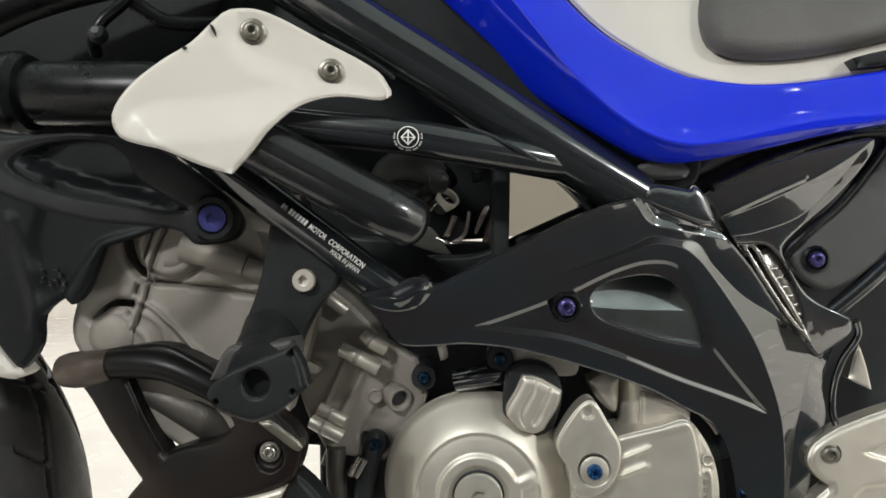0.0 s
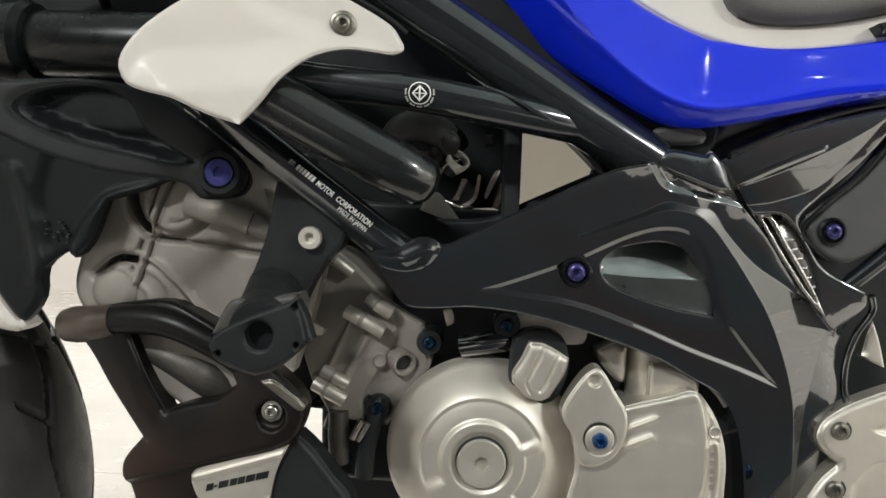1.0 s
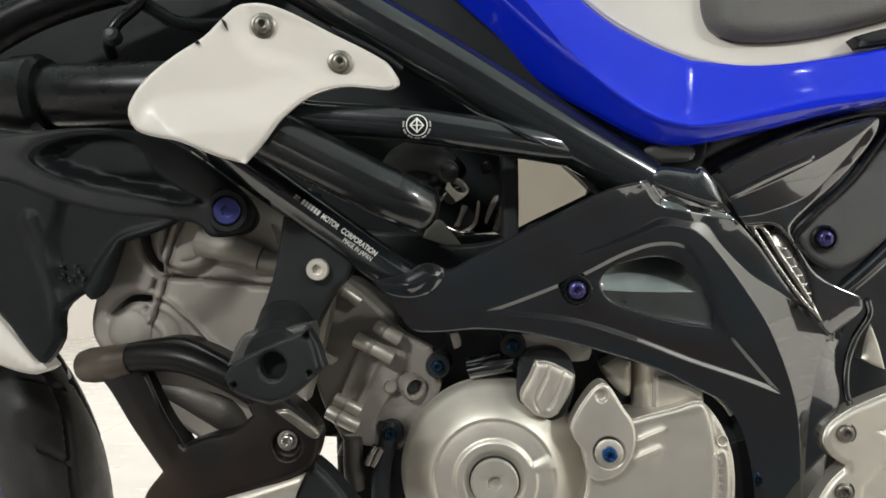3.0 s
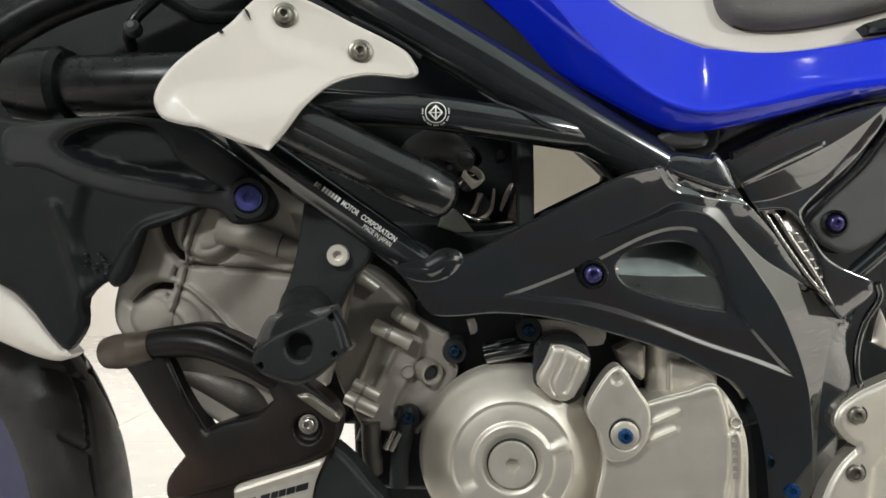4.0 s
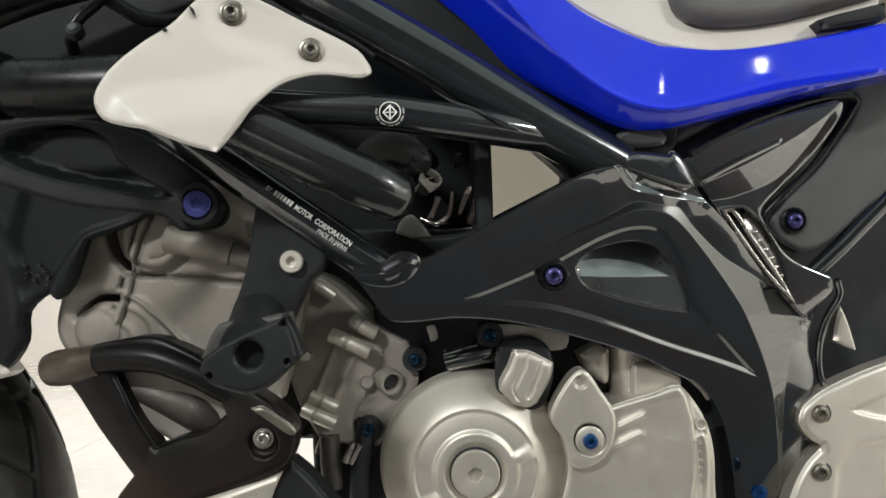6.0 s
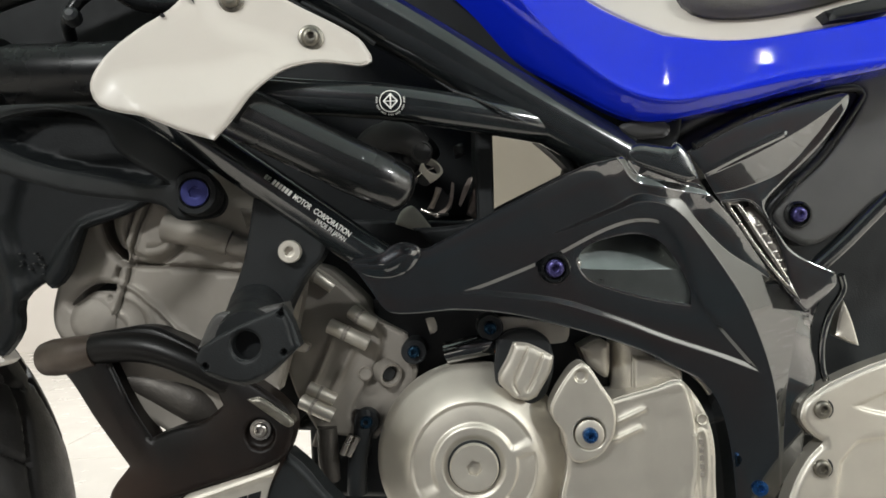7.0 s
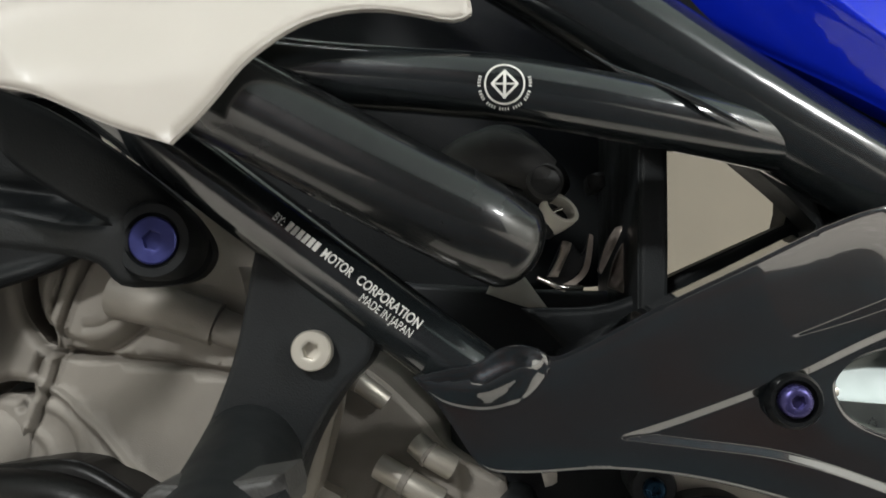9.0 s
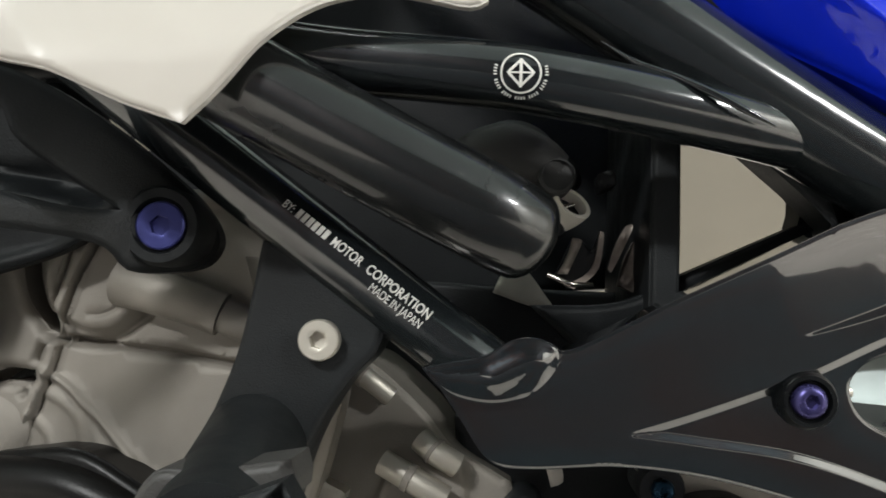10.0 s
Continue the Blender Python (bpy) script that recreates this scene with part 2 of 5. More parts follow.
def relief(name, outline, plane, mat, parent, label="", holes=(), r=0.004, depth=0.012, crown=0.0, crown_width=0.03, feats=(), step=0.004, shell=False):
    """A solid panel seen from its side: its outline in x and z, its face near y = c + a x + b z, rounded edges, a crown and features."""
    c, a, b = plane if isinstance(plane, tuple) else (plane, 0, 0)
    rr = max(r, 1e-5)
    edge = curve_points(outline, step)
    rims = [edge] + [curve_points(h, step * 0.8) for h in holes]

    def solid(p):
        ok = inside(p, edge)
        for h in rims[1:]:
            ok &= ~inside(p, h)
        return ok

    def rim_distance(p):
        d = np.full(len(p), 1e9)
        for rim in rims:
            d = np.minimum(d, line_distance(p, rim))
        return d

    def face(p):
        d = rim_distance(p)
        y = c + a * p[:, 0] + b * p[:, 1] + 0.7 * rr - np.sqrt(np.maximum(0, rr * rr - (rr - np.minimum(d, rr)) ** 2))
        if crown:
            u = np.clip(d / crown_width, 0, 1)
            y = y - crown * (1 - (1 - u) ** 2)
        for f in feats:
            y = y + f(p)
        return y

    rings = []
    insets = [rr * k for k in (0.06, 0.25, 0.6, 1.0)] if rr > 0.0015 else [rr]
    if crown:
        insets += [rr + k for k in (0.0012, 0.003, 0.0055)]
    for rim in rims:
        for by in insets:
            for sign in (1, -1):
                q = offset_line(rim, by * sign)
                q = q[solid(q)]
                if len(q):
                    rings.append(q[rim_distance(q) > by * 0.93])
    for f in feats:
        for line, closed, width in f.lines:
            for by in ((0, -0.0007, 0.0007) if width == 0 else (0, -width, width, -width / 2, width / 2, -width * 1.6, width * 1.6)):
                q = offset_line(line, by, closed)
                q = q[solid(q)]
                if len(q):
                    rings.append(q[rim_distance(q) > rr * 1.02])
    rings = np.vstack(rings)
    lo, hi = edge.min(0), edge.max(0)
    gx, gz = np.meshgrid(np.arange(lo[0], hi[0], step), np.arange(lo[1], hi[1], step))
    gx = gx + (np.arange(len(gx)) % 2)[:, None] * step * 0.5
    grid = np.stack([gx.ravel(), gz.ravel()], 1)
    grid = grid[solid(grid)]
    grid = grid[rim_distance(grid) > rr + step * 0.5]
    if len(grid) and len(rings):
        near = np.full(len(grid), 1e9)
        for k in range(0, len(rings), 400):
            near = np.minimum(near, np.linalg.norm(grid[:, None] - rings[None, k:k + 400], axis=2).min(1))
        grid = grid[near > step * 0.5]
    pts, segs = [], []
    for rim in rims:
        k0 = len(pts)
        pts += [tuple(q) for q in rim]
        segs += [(k0 + i, k0 + (i + 1) % len(rim)) for i in range(len(rim))]
    pts += [tuple(q) for q in rings] + [tuple(q) for q in grid]
    res = geometry.delaunay_2d_cdt([Vector(q) for q in pts], segs, [], 0, 1e-5)
    v2 = np.array([tuple(v) for v in res[0]])
    tris = np.array([t for t in res[2] if len(t) == 3])
    tris = tris[solid(v2[tris].mean(1))]
    y, e = face(v2), 0.0007
    nx = (face(v2 + (e, 0)) - face(v2 - (e, 0))) / (2 * e)
    nz = (face(v2 + (0, e)) - face(v2 - (0, e))) / (2 * e)
    normals = np.stack([nx, -np.ones(len(nx)), nz], 1)
    normals /= np.linalg.norm(normals, axis=1)[:, None]
    n = len(v2)
    back = y + depth if shell else np.maximum(c + a * v2[:, 0] + b * v2[:, 1] + rr + depth, y + 0.001)
    verts = [(p[0], q, p[1]) for p, q in zip(v2, y)] + [(p[0], q, p[1]) for p, q in zip(v2, back)]
    tri = np.array([[verts[i] for i in t] for t in tris])
    flip = np.cross(tri[:, 1] - tri[:, 0], tri[:, 2] - tri[:, 0])[:, 1] > 0
    tris[flip] = tris[flip][:, ::-1]
    faces = [tuple(int(i) for i in t) for t in tris]
    faces += [tuple(int(i) + n for i in t[::-1]) for t in tris]
    edges = {}
    for t in faces[:len(tris)]:
        for i in range(3):
            edges[(t[i], t[(i + 1) % 3])] = 1
    faces += [(e1, e0, e0 + n, e1 + n) for e0, e1 in edges if (e1, e0) not in edges]
    me = bpy.data.meshes.new(name)
    me.from_pydata(verts, [], faces)
    loop_normals = []
    for k, f in enumerate(me.polygons):
        for v in f.vertices:
            loop_normals.append(tuple(normals[v]) if k < len(tris) else (0.0, 0.0, 0.0))
    me.polygons.foreach_set("use_smooth", [k < len(tris) for k in range(len(me.polygons))])
    me.normals_split_custom_set(loop_normals)
    me.materials.append(mat)
    ob = new(name, me)
    ob.parent = under(parent)
    return tagged(ob, label)


def path_points(pts, k=8):
    pos = [np.array(p, float) for p in pts]
    n, out = len(pos), []
    for i in range(n - 1):
        b, c = pos[i], pos[i + 1]
        a = pos[i - 1] if i else 2 * b - c
        d = pos[i + 2] if i + 2 < n else 2 * c - b
        for j in range(k):
            u = j / k
            out.append(0.5 * ((2 * b) + (c - a) * u + (2 * a - 5 * b + 4 * c - d) * u * u + (3 * b - a - 3 * c + d) * u ** 3))
    return np.array(out + [pos[-1]])


def tube(name, path, radius, mat, parent, label="", sides=28, k=8, squash=1.0, dome=0.0, bore=0.0):
    """A pipe along a smooth path; radius one number or one for each point; dome rounds its far end, bore leaves both ends open."""
    p = path_points(path, k)
    rad = np.full(len(p), radius) if not isinstance(radius, (list, tuple)) else np.interp(np.linspace(0, len(radius) - 1, len(p)), range(len(radius)), radius)
    if dome:
        t = (p[-1] - p[-2]) / np.linalg.norm(p[-1] - p[-2])
        base, r0 = p[-1], rad[-1]
        for j in range(1, 9):
            w = j / 8 * math.pi / 2 * 0.995
            p = np.vstack([p, base + t * dome * math.sin(w)])
            rad = np.append(rad, r0 * math.cos(w))
    tang = np.gradient(p, axis=0)
    tang /= np.maximum(np.linalg.norm(tang, axis=1), 1e-9)[:, None]
    up = np.array([0.0, 1.0, 0.0]) if abs(tang[0][1]) < 0.9 else np.array([1.0, 0.0, 0.0])
    verts, faces = [], []
    for q, t, r in zip(p, tang, rad):
        up = up - t * (up @ t)
        up /= np.linalg.norm(up)
        side = np.cross(t, up)
        for j in range(sides):
            w = 2 * math.pi * j / sides
            verts.append(q + r * (math.cos(w) * up * squash + math.sin(w) * side))
    n = len(p)
    for i in range(n - 1):
        for j in range(sides):
            faces.append((i * sides + j, i * sides + (j + 1) % sides, (i + 1) * sides + (j + 1) % sides, (i + 1) * sides + j))
    if bore:
        off = len(verts)
        up = np.array([0.0, 1.0, 0.0]) if abs(tang[0][1]) < 0.9 else np.array([1.0, 0.0, 0.0])
        for q, t, r in zip(p, tang, rad):
            up = up - t * (up @ t)
            up /= np.linalg.norm(up)
            side = np.cross(t, up)
            for j in range(sides):
                w = 2 * math.pi * j / sides
                verts.append(q + r * bore * (math.cos(w) * up * squash + math.sin(w) * side))
        for i in range(n - 1):
            for j in range(sides):
                faces.append((off + i * sides + j, off + (i + 1) * sides + j, off + (i + 1) * sides + (j + 1) % sides, off + i * sides + (j + 1) % sides))
        for i in (0, n - 1):
            for j in range(sides):
                faces.append((i * sides + j, i * sides + (j + 1) % sides, off + i * sides + (j + 1) % sides, off + i * sides + j))
    else:
        faces += [tuple(range(sides)), tuple(range((n - 1) * sides, n * sides))]
    return link_mesh(name, verts, faces, mat, parent, label)


def lathe(name, profile, at, way, mat, parent, label="", sides=40, flats=0):
    """A turned body: profile of (radius, height along way) from its foot to its middle. flats: sides of the innermost socket."""
    w = Vector(way).normalized()
    u = w.orthogonal().normalized()
    v = w.cross(u)
    verts, faces = [], []
    for k, (r, h) in enumerate(profile):
        for j in range(sides):
            g = 2 * math.pi * j / sides
            rr = r
            if flats and k >= len(profile) - flats:
                seg = math.pi / 3
                rr = r * math.cos(seg / 2) / math.cos((g % seg) - seg / 2)
            verts.append(Vector(at) + w * h + (u * math.cos(g) + v * math.sin(g)) * max(rr, 1e-5))
    n = len(profile)
    for i in range(n - 1):
        for j in range(sides):
            faces.append((i * sides + j, i * sides + (j + 1) % sides, (i + 1) * sides + (j + 1) % sides, (i + 1) * sides + j))
    faces += [tuple(range(sides)), tuple(range((n - 1) * sides, n * sides))]
    return link_mesh(name, verts, faces, mat, parent, label, 32)


def bolt(at, r, mat, parent, label="", way=(0, -1, 0), high=0.5, washer=None, washer_r=1.45, button=True):
    """A socket-headed bolt with its washer."""
    h = r * high * 2
    dome = [(r, 0), (r, h * 0.45), (r * 0.93, h * 0.72), (r * 0.76, h * 0.93), (r * 0.55, h)] if button else \
        [(r, 0), (r, h * 0.86), (r * 0.93, h), (r * 0.6, h)]
    ob = lathe("bolt", dome + [(r * 0.46, h), (r * 0.44, h * 0.97), (r * 0.42, h * 0.35), (r * 0.05, h * 0.3)], at, way, mat, parent, label, 36, 3)
    if washer:
        lathe("washer", [(r * washer_r, -0.002), (r * washer_r, 0.0006), (r * washer_r * 0.95, 0.0014), (r * 0.9, 0.0016), (r * 0.5, 0.0016)], at, way, washer, ob, "")
    return ob


def box(name, lo, hi, mat, parent=None, label="", bevel=0.0):
    bm = bmesh.new()
    bmesh.ops.create_cube(bm, size=1)
    for v in bm.verts:
        v.co = Vector([(lo[i] + hi[i]) / 2 + v.co[i] * (hi[i] - lo[i]) for i in range(3)])
    if bevel:
        bmesh.ops.bevel(bm, geom=bm.edges[:], offset=bevel, segments=3, affect="EDGES", profile=0.5)
    me = bpy.data.meshes.new(name)
    bm.to_mesh(me)
    bm.free()
    me.materials.append(mat)
    ob = new(name, me)
    ob.parent = under(parent)
    return tagged(ob, label)



# ---- the room ----
PAINT = material("wall_paint", (0.78, 0.77, 0.72), 0.6, grain=0.1, grain_scale=200, mottle=0.06, mottle_scale=1.5)
# Unseen wall, coloured dark and reddish to be mirrored in the gloss black.
DARKWALL = material("dark_reflected_wall", (0.045, 0.057, 0.067), 0.7, spec=0.15, grain=0.15, grain_scale=150, mottle=0.5, mottle_scale=2.2, tint=(0.072, 0.042, 0.038))
CEIL = material("ceiling_paint", (0.68, 0.82, 0.85), 0.7, mottle=0.05, mottle_scale=2)
TILE = material("cream_floor_tile", (0.80, 0.735, 0.675), 0.25, mottle=0.05, mottle_scale=4, rough_var=0.06)
GROUT = material("floor_grout", (0.60, 0.54, 0.47), 0.8, mottle=0.2, mottle_scale=30)
LAMPBODY = material("lamp_housing", (0.7, 0.7, 0.68), 0.4, mottle=0.05)
floor = tagged(box("floor", (-4.2, -3.2, -0.1), (4.2, 5.2, -0.006), GROUT), "cream tiled showroom floor with thin joints", "floor", kind="structure")
BEIGE = material("beige_wall_paint", (0.215, 0.19, 0.15), 0.6, grain=0.1, grain_scale=200, mottle=0.14, mottle_scale=1.2)
tagged(box("wall_north", (-4.2, 5.0, -0.006), (4.2, 5.2, 3.0), BEIGE), "plain beige showroom wall", "wall", kind="structure")
# Added panelling; its white gives the bright gap beside the engine.
PANEL = material("panel_paint", (0.84, 0.77, 0.715), 0.5, mottle=0.04, mottle_scale=2)
tagged(box("trim", (-4.0, 4.97, -0.006), (4.0, 4.997, 0.54), PANEL, None, "", 0.004), "added white panelling that brightens the foot of the beige wall", "wall panel", kind="structure")
tagged(box("wall_south", (-4.2, -3.2, -0.006), (4.2, -3.0, 3.0), DARKWALL), "unseen wall behind the viewer, coloured dark for the reflections", "wall", kind="structure")
tagged(box("wall_west", (-4.2, -3.0, -0.006), (-4.0, 5.0, 3.0), PAINT), "plain off-white side wall", "wall", kind="structure")
tagged(box("wall_east", (4.0, -3.0, -0.006), (4.2, 5.0, 3.0), PAINT), "plain off-white side wall", "wall", kind="structure")
tagged(box("ceiling", (-4.2, -3.2, 3.0), (4.2, 5.2, 3.1), CEIL), "plain white ceiling", "ceiling", kind="structure")

# Added dark sheet, out of view: gives the gloss black something dark to mirror.
REFLECTED = material("reflected_dark", (0.054, 0.066, 0.076), 0.75, spec=0.1, grain=0.3, grain_scale=300, mottle=0.8, mottle_scale=2.5, tint=(0.074, 0.047, 0.044))
tagged(box("reflected_sheet", (-0.8, -2.9, 0.0), (1.35, 0.33, 0.006), REFLECTED, None, "", 0.002), "added dark sheet on the floor, out of view, that darkens the reflections", "mat")

# ---- the motorcycle ----
bike = tagged(new("motorcycle"), "blue, white and gloss black motorcycle parked on a tiled floor", "motorcycle")

# dark backing sheets for the shaded inside: air box, crankcase and the far side of the frame
airbox = relief("air_box", [(-0.6363, 0.9743, 1), (0.2183, 0.9604, 1), (0.2446, 0.6372), (0.2123, 0.5871), (0.0569, 0.5862, 1), (-0.0558, 0.5798), (-0.286, 0.5842), (-0.6418, 0.6521, 1)], 0.76, SHADEBLACK, bike, "dark backing sheet for the shaded space under the tank", holes=[[(0.046, 0.7085, 1), (0.1945, 0.707, 1), (0.1909, 0.5671, 1), (0.046, 0.5659, 1)]], depth=0.1, step=0.02, r=0.006)

# fuel tank and seat
TANK_PL = (0.53, 0.0, 0.0)
tank = relief("fuel_tank", [(0.0793, 0.9135, 1), (0.082, 0.7896), (0.0922, 0.7743), (0.116, 0.7457), (0.1433, 0.7239), (0.1701, 0.7083), (0.2087, 0.6975), (0.2482, 0.6983), (0.2889, 0.7052), (0.3387, 0.7165, 1), (0.4187, 0.8944, 1)], (0.198, 0, 0.5), WHITE, bike, "white upper half of the fuel tank", r=0.004, depth=0.16, step=0.008)
relief("tank_panel", [(-0.1043, 0.866, 1), (-0.0405, 0.7953), (-0.001, 0.7515), (0.0544, 0.7021), (0.1139, 0.6628), (0.1477, 0.6454), (0.1739, 0.6429), (0.2268, 0.6521), (0.2755, 0.6634), (0.323, 0.6715), (0.4157, 0.6876, 1), (0.4179, 0.728, 1), (0.325, 0.7096), (0.2573, 0.6994), (0.217, 0.6979), (0.1752, 0.7038, 1), (0.1291, 0.7244), (0.0976, 0.748), (0.0665, 0.7849), (0.0369, 0.8572, 1)], TANK_PL, BLUE, tank, "glossy blue lower tank panel", r=0.003, depth=0.05, step=0.006,
       feats=[facet([(-0.1859, 0.9302, 1), (-0.06, 0.9219, 1), (0.0175, 0.7961), (0.0553, 0.7483), (0.0953, 0.7007), (0.1345, 0.667), (0.1664, 0.6547), (0.1987, 0.6555), (0.2555, 0.6648), (0.3231, 0.6743), (0.4558, 0.7016, 1), (0.4484, 0.5651, 1), (-0.1998, 0.5954, 1)], [(-0.06, 0.9219), (0.0175, 0.7961), (0.0553, 0.7483), (0.0953, 0.7007), (0.1345, 0.667), (0.1664, 0.6547), (0.1987, 0.6555), (0.2555, 0.6648), (0.3231, 0.6743), (0.4558, 0.7016)], 1.25),
              facet([(-0.06, 0.9219, 1), (0.0175, 0.7961), (0.0553, 0.7483), (0.0953, 0.7007), (0.1345, 0.667), (0.1664, 0.6547), (0.1987, 0.6555), (0.2555, 0.6648), (0.3231, 0.6743), (0.4558, 0.7016, 1), (0.4659, 0.8874, 1)], [(-0.06, 0.9219), (0.0175, 0.7961), (0.0553, 0.7483), (0.0953, 0.7007), (0.1345, 0.667), (0.1664, 0.6547), (0.1987, 0.6555), (0.2555, 0.6648), (0.3231, 0.6743), (0.4558, 0.7016)], 0.30),
              ridge([(0.0166, 0.7754), (0.0441, 0.7448), (0.0755, 0.7142), (0.1148, 0.6812), (0.1464, 0.6611), (0.1744, 0.6543), (0.2111, 0.6598), (0.2558, 0.6697), (0.3232, 0.6763)], 0.0011, 0.0022)])
relief("seat", [(0.2124, 0.8915, 1), (0.1941, 0.779), (0.189, 0.7478), (0.1925, 0.7279), (0.2058, 0.7179), (0.2349, 0.7155), (0.2627, 0.7181), (0.2871, 0.7228), (0.3153, 0.7298), (0.3453, 0.7373, 1), (0.4097, 0.8875, 1)], (0.186, 0, 0.5), SEAT, bike, "grey textured vinyl seat", r=0.014, depth=0.15, crown=0.01, crown_width=0.05, step=0.006)
relief("seat_trim", [(0.2876, 0.7153, 1), (0.3002, 0.7187), (0.3363, 0.7259, 1), (0.3366, 0.7143, 1), (0.3092, 0.7105), (0.2908, 0.7082, 1)], 0.538, PLASTIC, bike, "black trim between seat and tank", r=0.003, depth=0.03, step=0.006)
relief("tank_shield", [(-0.1465, 0.8852, 1), (-0.0437, 0.8105), (-0.0019, 0.7664), (0.0566, 0.7151), (0.1194, 0.6727), (0.155, 0.6544), (0.1891, 0.651), (0.1836, 0.6253), (0.1472, 0.6254), (0.097, 0.6539), (0.0342, 0.6989), (-0.0292, 0.7443), (-0.0885, 0.7933), (-0.1865, 0.8877, 1)], 0.562, SHADEBLACK, bike, "black plastic shield under the tank", r=0.003, depth=0.03, step=0.008)
relief("tank_cushion", [(0.141, 0.6392), (0.1505, 0.6446), (0.1695, 0.6454), (0.1798, 0.6398), (0.1778, 0.6331), (0.1625, 0.6313), (0.1478, 0.6329)], 0.553, GREYPLASTIC, bike, "worn grey rubber tank cushion", r=0.004, depth=0.02, step=0.004)

# main frame tubes
frame_body = tube("frame_tube", [(-0.2292, 0.52, 0.8439), (-0.159, 0.525, 0.8001), (-0.1112, 0.526, 0.7713), (-0.0521, 0.532, 0.735), (0.0077, 0.54, 0.6993), (0.0691, 0.55, 0.6614), (0.145, 0.562, 0.6175)], 0.0195, TUBE, bike, "gloss black upper frame tube")
CROSS_PATH = [(-0.1525, 0.52, 0.6746), (-0.0978, 0.523, 0.6662), (-0.0543, 0.5235, 0.6621), (-0.0202, 0.524, 0.6583), (0.0222, 0.53, 0.6518), (0.0738, 0.545, 0.644), (0.1152, 0.565, 0.6378)]
cross_tube = tube("frame_tube", CROSS_PATH, 0.0128, TUBE, frame_body, "gloss black cross tube with a round decal")
LOW_PATH = [(-0.2114, 0.545, 0.6768), (-0.1632, 0.545, 0.6418), (-0.1168, 0.545, 0.6076), (-0.0791, 0.5455, 0.5799), (-0.0394, 0.546, 0.5506), (-0.0249, 0.55, 0.5401)]
low_tube = tube("frame_tube", LOW_PATH, 0.0138, TUBE, frame_body, "gloss black lower frame tube with lettering")
tube("weld_bead", [(0.0094, 0.528, 0.6742), (0.0218, 0.526, 0.6657), (0.0359, 0.524, 0.6595), (0.0497, 0.522, 0.6524), (0.0616, 0.522, 0.6459), (0.073, 0.524, 0.6405)], [0.0003, 0.0012, 0.0014, 0.0015, 0.0012, 0.0003], TUBE, frame_body)
tube("frame_tube", [(0.2947, 0.6, 0.5251), (0.3227, 0.6, 0.5488), (0.3546, 0.6, 0.5791), (0.4397, 0.6, 0.6589)], 0.007, TUBE, frame_body, "gloss black seat rail")
relief("gusset", [(0.0542, 0.6598, 1), (0.0884, 0.6462), (0.1081, 0.6191, 1), (0.1122, 0.6063), (0.0969, 0.6215), (0.0791, 0.6376)], 0.565, PLASTIC, frame_body, "", r=0.002, depth=0.02)

